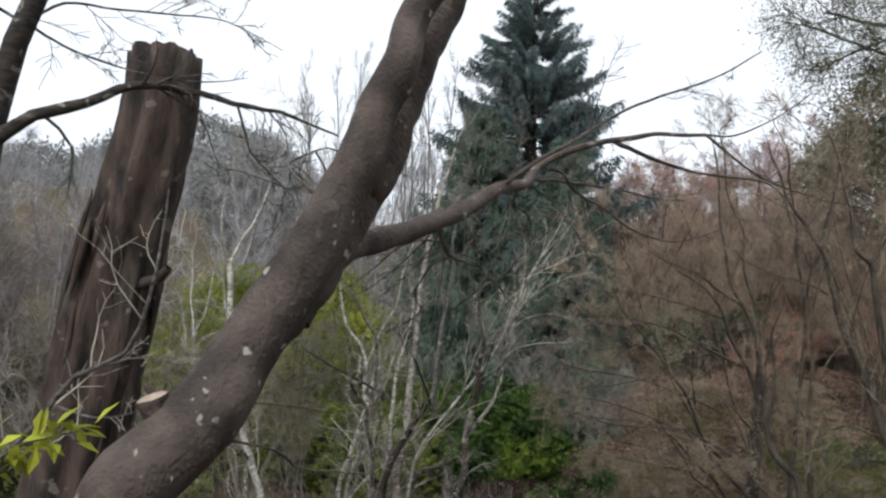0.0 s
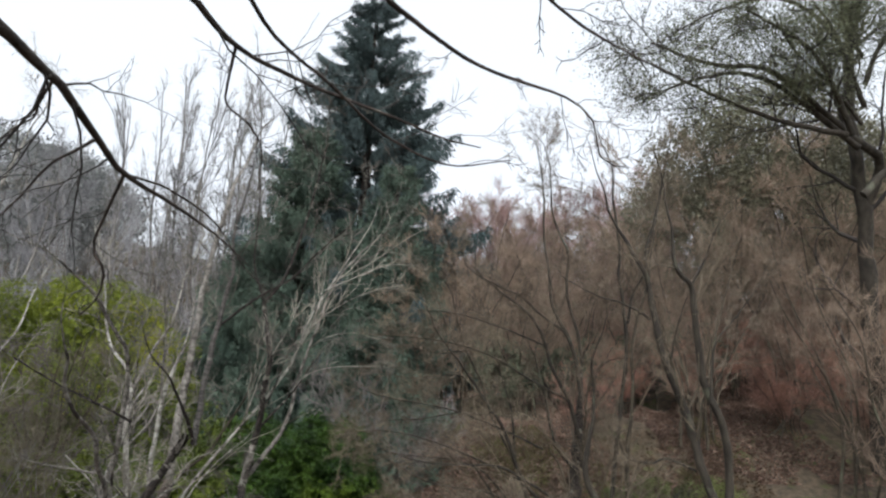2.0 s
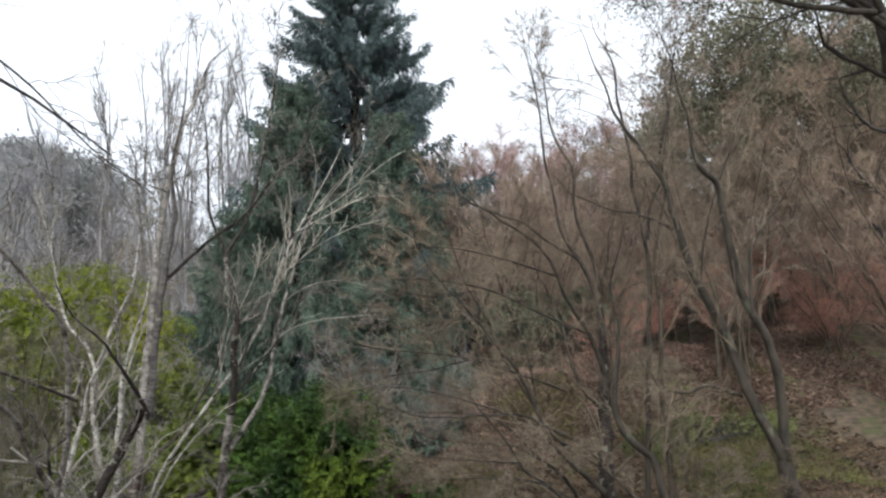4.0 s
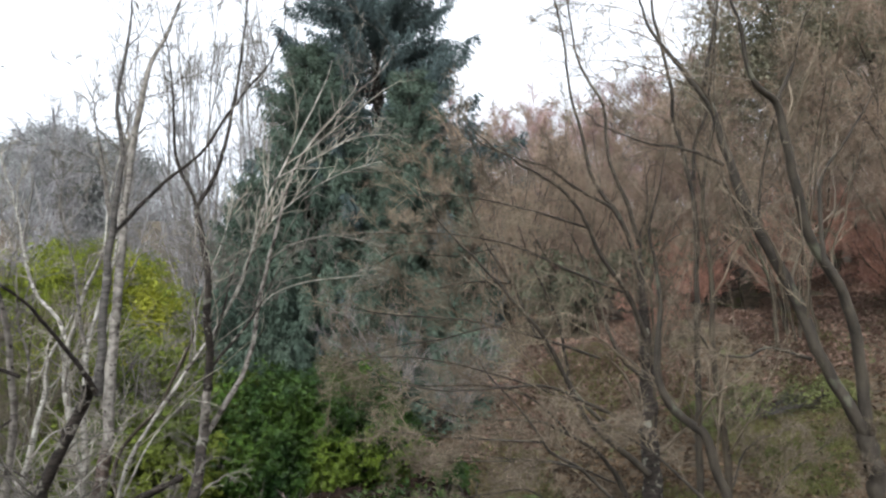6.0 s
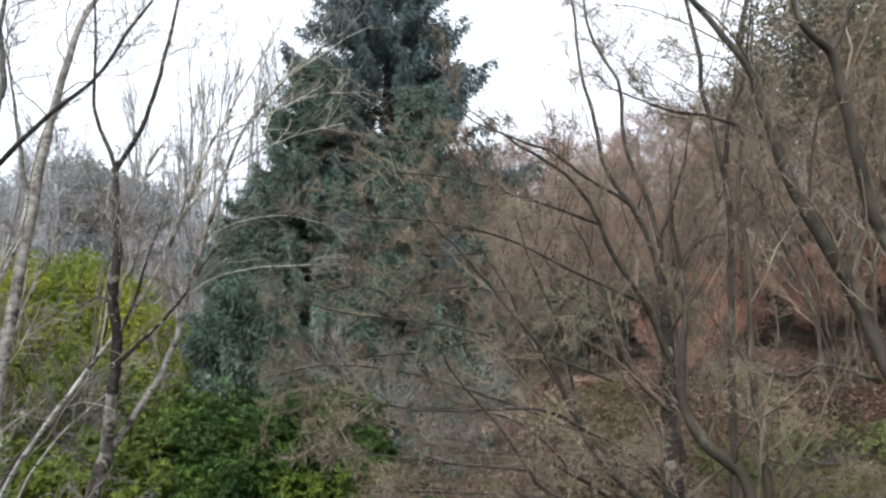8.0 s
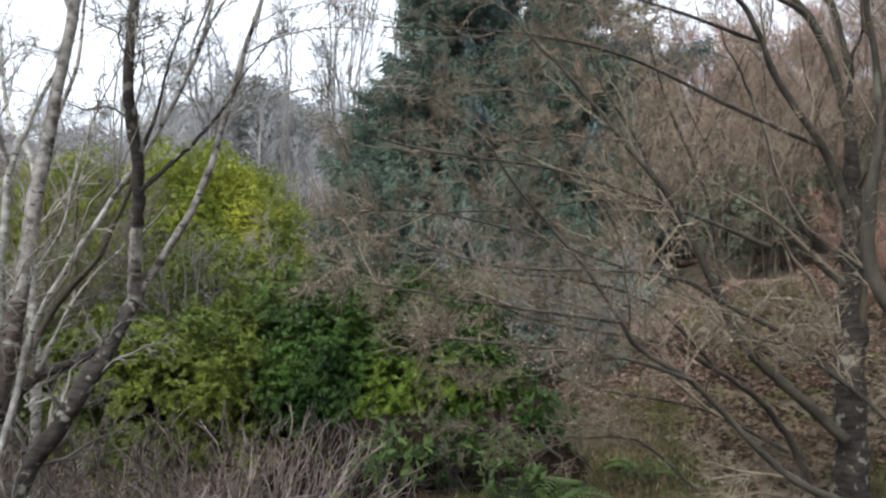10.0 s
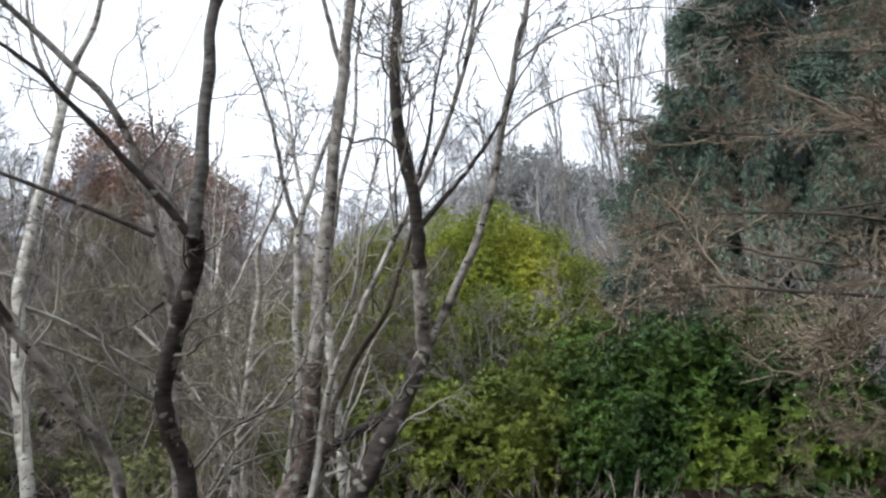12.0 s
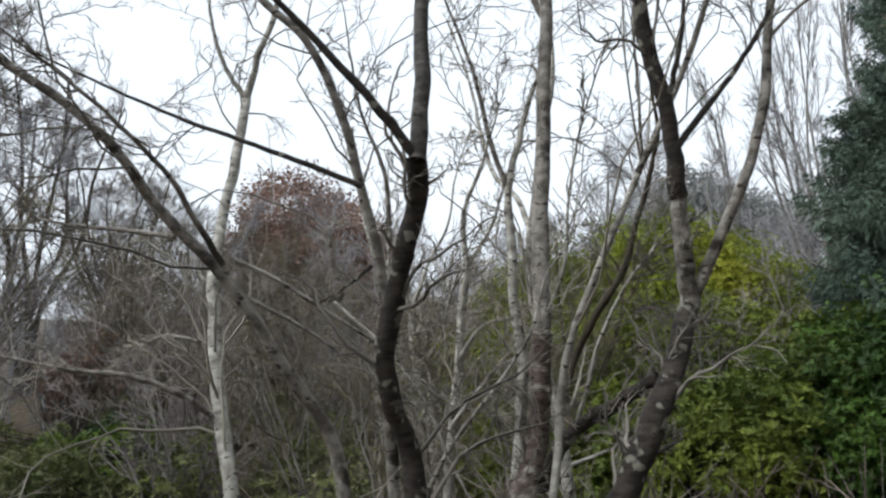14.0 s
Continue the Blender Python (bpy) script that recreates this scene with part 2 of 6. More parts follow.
def tubes(groups, sides):
    """Verts and quads of round tubes. groups: pairs of P (n, k, 3) and R (n, k), or (n, k, sides) for uneven ones."""
    vs, fs, at = [], [], 0
    for P, R in groups:
        n, k, _ = P.shape
        T = unit(np.gradient(P, axis=1))
        ref = np.eye(3)[np.abs(T.mean(1)).argmin(1)][:, None]
        A = unit(np.cross(T, np.broadcast_to(ref, T.shape)))
        B = np.cross(T, A)
        ang = np.linspace(0, 2 * np.pi, sides, endpoint=False)
        R = R[:, :, None] if R.ndim == 2 else R
        V = P[:, :, None] + R[..., None] * (np.cos(ang)[:, None] * A[:, :, None] + np.sin(ang)[:, None] * B[:, :, None])
        idx = at + np.arange(n * k * sides).reshape(n, k, sides)
        nxt = np.roll(idx, -1, axis=2)
        F = np.stack([idx[:, :-1], nxt[:, :-1], nxt[:, 1:], idx[:, 1:]], -1).reshape(-1, 4)
        vs.append(V.reshape(-1, 3))
        fs.append(F)
        at += n * k * sides
    return np.vstack(vs), np.vstack(fs)


def gnarled(c, r, amount, rng, sides=28):
    """A trunk's tube with fluting, fine wrinkles round the stem, swellings and pits."""
    length = np.linalg.norm(np.diff(c, axis=0), axis=1).sum()
    k = int(np.clip(length / 0.03, 40, 150))
    P = spline(c, k)
    u = np.linspace(0, 1, k)[:, None]
    a = np.linspace(0, 2 * np.pi, sides, endpoint=False)[None]
    base = np.interp(u, np.linspace(0, 1, len(r)), r)
    run = u * length
    ph = rng.uniform(0, 6.28, 6)
    m = 0.045 * np.sin(2 * a + 2.1 * run + ph[0]) + 0.035 * np.sin(3 * a - 3.7 * run + ph[1]) + 0.02 * np.sin(7 * a + 9 * run + ph[2])
    m = m + 0.016 * np.sin(38 * run + 2.5 * np.sin(a + ph[3]) + ph[4]) + 0.012 * np.sin(83 * run + 3 * np.sin(2 * a + ph[5])) + rng.normal(size=(k, sides)) * 0.012
    for _ in range(int(3 + length * 5)):
        s0, a0, w0 = rng.uniform(0, length), rng.uniform(0, 6.28), rng.uniform(0.02, 0.06)
        da = (a - a0 + np.pi) % (2 * np.pi) - np.pi
        m = m + rng.choice([0.22, 0.16, 0.10, -0.12]) * np.exp(-((run - s0) ** 2 + (da * base) ** 2) / w0**2)
    return P, base * (1 + amount * m)


def grow(P, R, n, u0, u1, lf, ang, up, wob, k, ratio, rmin, rng, flat=1.0, taper=0.55):
    """Children of every branch in P (m, k0, 3): n each, between u0 and u1 of its length."""
    m, k0, _ = P.shape
    u = rng.uniform(u0, u1, (m, n))
    f = u * (k0 - 1)
    i = np.minimum(f.astype(int), k0 - 2)
    w_ = (f - i)[..., None]
    rows = np.arange(m)[:, None]
    start = P[rows, i] * (1 - w_) + P[rows, i + 1] * w_
    tan = unit(P[rows, i + 1] - P[rows, i])
    rad = R[rows, i] * (1 - w_[..., 0]) + R[rows, i + 1] * w_[..., 0]
    plen = np.linalg.norm(np.diff(P, axis=1), axis=2).sum(1)[:, None]
    side = rng.normal(size=(m, n, 3)) * np.array([1, 1, flat])
    side = unit(side - (side * tan).sum(-1, keepdims=True) * tan)
    a = np.radians(rng.uniform(ang * 0.6, ang * 1.35, (m, n)))[..., None]
    d = unit(np.cos(a) * tan + np.sin(a) * side).reshape(-1, 3)
    length = (lf * plen * (1 - taper * u) * rng.uniform(0.55, 1.2, (m, n))).reshape(-1)
    pts = [start.reshape(-1, 3)]
    for _ in range(k - 1):
        pts.append(pts[-1] + d * (length / (k - 1))[:, None])
        d = unit(d + rng.normal(size=d.shape) * wob + np.array([0, 0, up]))
    C = np.stack(pts, 1)
    r0 = np.maximum(rad.reshape(-1) * ratio, rmin * 1.5)
    return C, r0[:, None] * np.linspace(1, 0, k)[None] + rmin * np.linspace(0, 1, k)[None]


def leaves(c, d, nrm, length, width, fold=0.25):
    """Folded leaf blades: base c, pointing along d, facing nrm. Arrays of n."""
    d, nrm = unit(d), unit(nrm)
    s = unit(np.cross(d, nrm))
    up = np.cross(s, d)
    L, W = length[:, None], width[:, None]
    mid = c + d * L * 0.5
    V = np.stack([c, mid + s * W / 2 + up * W * fold, c + d * L, mid - s * W / 2 + up * W * fold], 1).reshape(-1, 3)
    b = np.arange(len(c))[:, None] * 4
    F = np.concatenate([b + np.array([0, 1, 2]), b + np.array([0, 2, 3])])
    return V, F


def ground_z(x, y):
    x, y = np.asarray(x, float), np.asarray(y, float)
    v = y - 13.2
    z = 0.5 + np.sqrt((0.235 * v) ** 2 + 0.12) - 0.045 * v
    z = z + 0.10 * np.logaddexp(0, x - 3) + 0.10 * np.logaddexp(0, -x - 5)
    z = z + 0.12 * np.sin(x * 0.9 + 1.3) * np.sin(y * 0.7) + 0.05 * np.sin(x * 2.3 + y * 1.9)
    step = lambda q: np.clip(q, 0, 1) ** 2 * (3 - 2 * np.clip(q, 0, 1))
    z = z + 1.2 * step((y - 19.8) / 4) * step((x - 4.5) / 3.5) * (1 - step((y - 28) / 6))
    r = np.hypot(x - 2, y - 14)
    z = z + 0.14 * np.logaddexp(0, (r - 30) * 0.6) / 0.6 / (1 + np.exp(np.clip((x - 2) * 0.4, -30, 30)))
    return np.minimum(z, 16 + 0.05 * (z - 16))


# ---- ground ----
def build_ground():
    g = np.concatenate([-np.geomspace(900, 34, 26), np.linspace(-32, 44, 150), np.geomspace(46, 900, 26)])
    gx, gy = np.meshgrid(g, g + 4)
    gz = ground_z(gx, gy)
    V = np.stack([gx, gy, gz], -1).reshape(-1, 3)
    n = len(g)
    i = np.arange((n - 1) * n).reshape(n - 1, n)[:, :-1].ravel()
    F = np.stack([i, i + 1, i + n + 1, i + n], 1)
    return tagged(new("ground", raw_mesh("ground", V, F, GROUND)), "sloping dell floor with brown leaf litter and moss", "ground", kind="structure")


build_ground()


# ---- trees ----
def tree(name, label, stems, levels, bark, twig, seed, group="", category="tree", sides=3, tuft=None, reach=0.0, fuzz=None, gnarl=0.0):
    """stems: (part name, control points, first radius, last radius, material or None).
    levels: keyword rows for grow(); each level sprouts from the one before."""
    rng = np.random.default_rng(seed)
    base = np.array(stems[0][1][0], float)
    root = new(name)
    root.location = base
    tagged(root, label, category, group)
    P, R = [], []
    for pname, ctrl, r0, r1, mat in stems:
        rs = list(r0) if isinstance(r0, tuple) else [r0, r1]
        r0 = rs[0]
        c = spline(ctrl, 24) - base
        if reach and pname not in ("limb", "trunk_base") and rs[-1] > 0.005:
            d = unit(c[-1] - c[-3])
            out = [c[-1]]
            more = reach * rs[-1] * rng.uniform(0.8, 1.2)
            for _ in range(5):
                d = unit(d + rng.normal(size=3) * 0.16 + np.array([0, 0, 0.10]))
                out.append(out[-1] + d * more / 5)
            own = np.linalg.norm(np.diff(c, axis=0), axis=1).sum()
            c = spline(np.vstack([c[::2][:-1], out]), 32)
            cut = own / (own + more)
            rs = list(np.interp(np.linspace(0, 1, 24), [*np.linspace(0, cut, len(rs)), 1], [*rs, 0.003]))
        k_ = len(c)
        length = np.linalg.norm(np.diff(c, axis=0), axis=1).sum()
        c[1:-1] += rng.normal(size=(k_ - 2, 3)) * min(0.004 * length, r0 * 0.10)
        r = np.interp(np.linspace(0, 1, k_), np.linspace(0, 1, len(rs)), rs) * (1 + rng.normal(size=k_) * 0.03)
        if gnarl and r0 > 0.03:
            gp, gr = gnarled(c, r, gnarl, np.random.default_rng(seed * 31 + len(P)), 28 if r0 > 0.06 else 16)
            me = raw_mesh(pname, *tubes([(gp[None], gr[None])], gr.shape[1]), mat or bark)
        else:
            me = raw_mesh(pname, *tubes([(c[None], r[None])], 12 if r0 > 0.03 else 7), mat or bark)
        part(pname, me, root)
        pick = np.linspace(0, k_ - 1, 14).round().astype(int)
        P.append(c[pick])
        R.append(r[pick])
    P, R = np.array(P), np.array(R)
    fine = []
    for n, lv in enumerate(levels):
        lv = dict(lv)
        keep = lv.pop("of", None)
        if keep is not None:
            P, R = P[keep], R[keep]
        P, R = grow(P, R, rng=rng, **lv)
        fine.append((P, R))
    if fine:
        part("twig_spray", raw_mesh("twig_spray", *tubes(fine, sides), twig), root, kind="stuff")
    if fuzz:
        count, size = fuzz
        b = rng.integers(0, len(P), count)
        i = rng.integers(0, P.shape[1] - 1, count)
        w_ = rng.uniform(0, 1, (count, 1))
        c = P[b, i] * (1 - w_) + P[b, i + 1] * w_
        d = unit(P[b, i + 1] - P[b, i]) + rng.normal(size=c.shape) * 0.75 + np.array([0, 0, 0.1])
        sz = rng.uniform(0.5, 1.4, count) * size
        V, F = leaves(c, d, rng.normal(size=c.shape), sz, sz * 0.03 + 0.0025, 0.6)
        part("twig_haze", raw_mesh("twig_haze", V, F, twig, smooth=False), root, kind="stuff")
    if tuft:
        lmat, count, size, per = tuft
        ends = P[rng.integers(0, len(P), count), -1]
        c = np.repeat(ends, per, 0) + rng.normal(size=(count * per, 3)) * size * 4.0
        sz = rng.uniform(0.6, 1.3, count * per) * size
        V, F = leaves(c, rng.normal(size=c.shape), rng.normal(size=c.shape) + np.array([0, 0, 0.8]), sz, sz * 0.42)
        part("foliage", raw_mesh("foliage", V, F, lmat, smooth=False), root, kind="stuff")
    return root


def L(n, u0, u1, lf, ang, up, wob, k, ratio, rmin, **kw):
    return dict(n=n, u0=u0, u1=u1, lf=lf, ang=ang, up=up, wob=wob, k=k, ratio=ratio, rmin=rmin, **kw)


def to_ground(p, dx=0.0, dy=0.0):
    return (p[0] + dx, p[1] + dy, float(ground_z(p[0] + dx, p[1] + dy)) - 0.1)


def rooted(ctrl, dx=0.0, dy=0.0):
    """The curve with its foot carried down to the ground."""
    return [to_ground(ctrl[0], dx, dy), *ctrl]


# the leaning twin-stemmed tree beside the path
lean = [(-0.92, 2.142, 5.334), (-0.827, 2.192, 5.496), (-0.746, 2.233, 5.641), (-0.58, 2.337, 5.906), (-0.481, 2.417, 6.129), (-0.406, 2.466, 6.349), (-0.331, 2.496, 6.558), (-0.21, 2.562, 6.904), (-0.109, 2.619, 7.191), (0.061, 2.655, 7.595)]
fork_a, fork_b, fork_c = (-0.06, 3.51, 6.47), (0.40, 4.18, 6.80), (0.53, 4.50, 6.98)
fork_d, fork_e = (1.02, 4.72, 7.22), (1.62, 4.69, 7.28)
leaning = tree("leaning_tree", "leaning smooth grey-brown twin trunk with a long side limb", [
    ("trunk", rooted(lean, -0.35, -0.15), (0.141, 0.129, 0.125, 0.128, 0.122, 0.11, 0.087, 0.071, 0.059, 0.05), 0.05, None),
    ("trunk", [(-0.539, 2.452, 5.981), (-0.461, 2.54, 6.146), (-0.389, 2.663, 6.32), (-0.3, 2.714, 6.521), (-0.254, 2.736, 6.631), (-0.158, 2.811, 7.009), (-0.053, 2.857, 7.278), (0.08, 2.875, 7.602)], 0.078, 0.056, None),
    ("limb", [(-0.442, 2.535, 6.18), (-0.375, 2.87, 6.268), fork_a, (0.24, 3.89, 6.71), fork_b, fork_c, (0.75, 4.6, 7.12), fork_d, (1.3, 4.76, 7.28), fork_e], (0.052, 0.05, 0.046, 0.042, 0.038, 0.03, 0.024, 0.02, 0.015, 0.011), 0.011, None),
    ("branch", [fork_a, (-0.05, 4.18, 6.56), (-0.11, 5.35, 6.72), (-0.07, 6.01, 6.66), (0.0, 6.38, 6.57), *[(0.22, 7.40, 6.58), (0.47, 7.84, 6.45), (0.63, 8.29, 6.36)]], (0.03, 0.026, 0.022, 0.02, 0.014, 0.01, 0.005), 0.005, None),
    ("branch", [(0.0, 6.38, 6.57), *[(-0.16, 6.86, 6.52), (-0.25, 7.06, 6.41), (-0.34, 7.26, 6.24)], (-0.26, 7.3, 6.1), *[(-0.44, 7.96, 5.97), (-0.67, 8.44, 5.85)]], (0.011, 0.009, 0.006), 0.005, None),
    ("branch", [(-0.07, 6.01, 6.66), *[(-0.31, 6.45, 6.69), (-0.48, 6.62, 6.64), (-0.67, 6.82, 6.49), (-0.85, 7.00, 6.36), (-1.06, 7.20, 6.24)]], 0.012, 0.004, None),
    ("branch", [(-0.11, 5.35, 6.72), *[(-0.28, 5.71, 6.71), (-0.32, 5.80, 6.67), (-0.44, 5.90, 6.63), (-0.56, 6.00, 6.56)]], 0.010, 0.004, None),
    ("branch", [(0.0, 6.38, 6.57), *[(0.17, 6.88, 6.62), (0.42, 7.41, 6.53), (0.61, 7.96, 6.31), (0.84, 8.50, 6.16)]], 0.009, 0.003, None),
    ("branch", [fork_b, *[(0.38, 4.39, 6.81), (0.41, 4.65, 6.88), (0.50, 4.90, 6.99)], (0.62, 5.65, 7.13), (0.99, 6.37, 7.27), *[(1.62, 6.88, 7.31), (2.00, 7.12, 7.29), (2.36, 7.35, 7.33)]], (0.017, 0.016, 0.015, 0.013, 0.009, 0.005), 0.005, None),
    ("branch", [(0.62, 5.65, 7.13), *[(0.55, 6.09, 7.12), (0.53, 6.32, 7.05), (0.65, 6.51, 7.01), (0.73, 6.72, 6.93), (0.73, 6.95, 6.80)]], 0.010, 0.004, None),
    ("branch", [fork_c, *[(0.71, 4.77, 7.00), (0.85, 5.08, 6.94), (1.12, 5.39, 6.88), (1.42, 5.69, 6.77), (1.83, 5.97, 6.73), (2.28, 6.20, 6.88)]], 0.011, 0.004, None),
    ("branch", [fork_d, (1.44, 5.25, 7.24), (1.95, 5.75, 7.26), (2.59, 6.06, 7.28), (2.78, 6.05, 7.12), *[(2.78, 6.05, 6.96), (2.91, 6.08, 6.89), (3.04, 6.11, 6.90)]], (0.016, 0.014, 0.012, 0.010, 0.007, 0.004), 0.004, None),
    ("branch", [fork_e, *[(1.76, 4.36, 6.99), (2.02, 4.49, 6.92), (2.32, 4.61, 6.88), (2.64, 4.72, 6.85)]], 0.010, 0.003, None),
    ("branch", [fork_e, *[(1.69, 4.38, 7.20), (2.01, 4.52, 7.37), (2.29, 4.64, 7.58)]], 0.007, 0.003, None),
    ("branch", [(0.24, 3.89, 6.71), *[(0.43, 3.90, 6.87), (0.66, 4.01, 7.03), (1.01, 4.11, 7.27), (1.48, 4.20, 7.48), (1.81, 4.30, 7.70)]], 0.012, 0.004, None),
    ("branch", [(-0.405, 2.456, 6.348), (-0.83, 3.59, 6.72), (-0.72, 3.71, 6.83), (-0.68, 3.84, 6.88), (-0.54, 3.98, 6.87), (-0.40, 4.11, 6.84), (-0.28, 4.25, 6.83)], 0.010, 0.003, None),
    ("branch", [(-0.73, 3.77, 6.84), (-0.67, 3.78, 6.74), (-0.63, 3.79, 6.65), (-0.58, 3.80, 6.59)], 0.007, 0.003, None),
    ("branch", [(-0.746, 2.233, 5.641), (-1.32, 3.27, 5.62), (-1.24, 3.53, 5.55), (-1.11, 3.78, 5.53), (-0.90, 4.02, 5.51), (-0.59, 4.27, 5.44)], 0.014, 0.004, None),
    ("branch", [(-0.827, 2.192, 5.496), (-1.31, 3.29, 5.48), (-1.16, 3.49, 5.42), (-1.03, 3.69, 5.36), (-0.84, 3.90, 5.28), (-0.76, 4.11, 5.16), (-0.38, 4.30, 5.11)], 0.014, 0.004, None),
    ("stub", [(-0.811, 2.366, 5.615), (-0.816, 2.244, 5.626), (-0.851, 2.214, 5.686), (-0.866, 2.204, 5.726)], (0.075, 0.062, 0.052, 0.047), 0.047, None),
], [L(8, 0.25, 1.0, 0.32, 45, -0.02, 0.22, 7, 0.4, 0.0018, of=[*range(3, 17)]), L(6, 0.25, 1.0, 0.45, 42, 0.0, 0.2, 5, 0.55, 0.0014)],
    BARK_GREY, TWIG_DARK, 3, gnarl=0.75)

# sawn end of the stub
cut = [np.array(q) - np.array(leaning.location) for q in [(-0.851, 2.214, 5.686), (-0.866, 2.204, 5.726)]]
part("cut_face", raw_mesh("cut_face", *tubes([(np.array([cut[1], cut[1] + (cut[1] - cut[0]) * 0.12, cut[1] + (cut[1] - cut[0]) * 0.16])[None], np.array([[0.046, 0.038, 0.0005]]))], 14), WOOD_CUT), leaning, "pale sawn wood")

# broken snag
def build_snag():
    rng = np.random.default_rng(5)
    root = new("broken_snag")
    axis = spline(rooted([(-4.54, 9.28, 3.50), (-4.29, 9.15, 4.90), (-4.08, 9.01, 6.29), (-3.82, 8.88, 7.54), (-3.64, 8.79, 8.52), (-3.60, 8.73, 9.11)], -0.2, 0.0), 40)
    root.location = axis[0]
    tagged(root, "tall broken dead trunk with ragged shaggy bark", "tree stump")
    a = np.linspace(0, 2 * np.pi, 40, endpoint=False)
    V = []
    for i, c in enumerate(axis):
        u = i / 39
        r = 0.60 - 0.21 * u
        ridge = 1 + 0.10 * np.sin(a * 7 + 2 * np.sin(u * 5)) + 0.05 * np.sin(a * 13 + u * 9) + rng.normal(size=40) * 0.025
        top = (u > 0.97) * (0.02 * np.sin(a * 5) + rng.normal(size=40) * 0.012)
        V.append(np.stack([c[0] + r * ridge * np.cos(a), c[1] + r * ridge * np.sin(a), c[2] + top], 1))
    V = np.array(V)
    V = np.concatenate([V.reshape(-1, 3), [axis[-1] - [0, 0, 0.15]]]) - axis[0]
    idx = np.arange(1600).reshape(40, 40)
    nx = np.roll(idx, -1, 1)
    F = np.stack([idx[:-1], nx[:-1], nx[1:], idx[1:]], -1).reshape(-1, 4)
    cap = np.stack([idx[-1], nx[-1], np.full(40, 1600), np.full(40, 1600)], 1)
    part("trunk", raw_mesh("trunk", V, np.vstack([F, cap[:, :4]]), BARK_SNAG), root)
    # loose strips of bark, splinters on the broken top, a rotted branch stub
    for k in range(26):
        a0 = rng.uniform(0, 2 * np.pi)
        u0 = rng.uniform(0.35, 0.9)
        m = int(rng.integers(4, 9))
        i0 = int(u0 * 39) - m
        c = []
        for q in range(m):
            u = (i0 + q) / 39
            r = (0.60 - 0.21 * u) * 1.10 + 0.015 + 0.05 * (q / m) ** 2 * rng.uniform(0, 1)
            c.append(axis[i0 + q] - axis[0] + np.array([r * math.cos(a0), r * math.sin(a0), 0]))
        c = spline(c, 10)
        part("bark_strip", raw_mesh("bark_strip", *tubes([(c[None], (rng.uniform(0.03, 0.055) * np.sin(np.linspace(0.25, 2.9, 10)))[None])], 6), BARK_SNAG), root)
    for k in range(3):
        a0 = rng.uniform(0, 2 * np.pi)
        foot_ = axis[-1] - axis[0] + 0.33 * np.array([math.cos(a0), math.sin(a0), 0]) - np.array([0, 0, 0.1])
        c = foot_ + np.linspace(0, 1, 5)[:, None] * np.array([0.02, 0, rng.uniform(0.10, 0.17)])
        part("splinter", raw_mesh("splinter", *tubes([(c[None], np.linspace(0.07, 0.02, 5)[None])], 5), BARK_SNAG), root)
    stub_ = spline([axis[24] - axis[0], axis[24] - axis[0] + np.array([0.55, -0.3, 0.05]), axis[24] - axis[0] + np.array([0.8, -0.4, 0.22])], 8)
    part("branch_stub", raw_mesh("branch_stub", *tubes([(stub_[None], np.linspace(0.12, 0.05, 8)[None])], 9), BARK_SNAG), root)
    return root


build_snag()

# dark tree whose branch crosses before the snag
tree("dark_tree", "dark bare tree with a long crooked branch", [
    ("trunk", rooted([(-3.79, 5.68, 4.42), (-3.62, 5.51, 6.12), (-3.51, 5.43, 6.97), (-3.42, 5.36, 7.60), (-3.29, 5.32, 7.99), (-3.16, 5.28, 8.42), (-2.88, 5.19, 9.32)], 0, 0), 0.14, 0.07, None),
    ("branch", [(-3.52, 5.31, 7.07), (-3.16, 5.36, 7.38), (-2.82, 5.42, 7.50), (-2.49, 5.48, 7.68), (-2.15, 5.55, 7.69), (-1.73, 5.63, 7.61), (-1.39, 5.71, 7.58), (-0.94, 5.80, 7.44)], 0.055, 0.008, None),
    ("branch", [(-1.74, 5.67, 7.63), (-1.66, 5.70, 7.38), (-1.61, 5.71, 7.25), (-1.40, 5.74, 7.04), (-1.26, 5.75, 6.91)], 0.012, 0.004, None),
    ("branch", [(-3.59, 5.30, 8.23), (-3.27, 5.44, 8.08), (-3.03, 5.58, 7.97), (-2.63, 5.72, 7.88), (-2.23, 5.85, 7.87)], 0.014, 0.004, None),
    ("branch", [(-3.21, 5.31, 8.12), (-3.01, 5.40, 8.28), (-2.71, 5.50, 8.29), (-2.31, 5.60, 8.31), (-1.89, 5.70, 8.31), (-1.45, 5.83, 8.14)], 0.012, 0.003, None),
], [L(15, 0.15, 1.0, 0.34, 50, -0.03, 0.25, 6, 0.4, 0.0025, of=slice(1, None)), L(7, 0.2, 1.0, 0.4, 45, 0.0, 0.25, 4, 0.6, 0.002)],
    BARK_DARK, TWIG_DARK, 7)

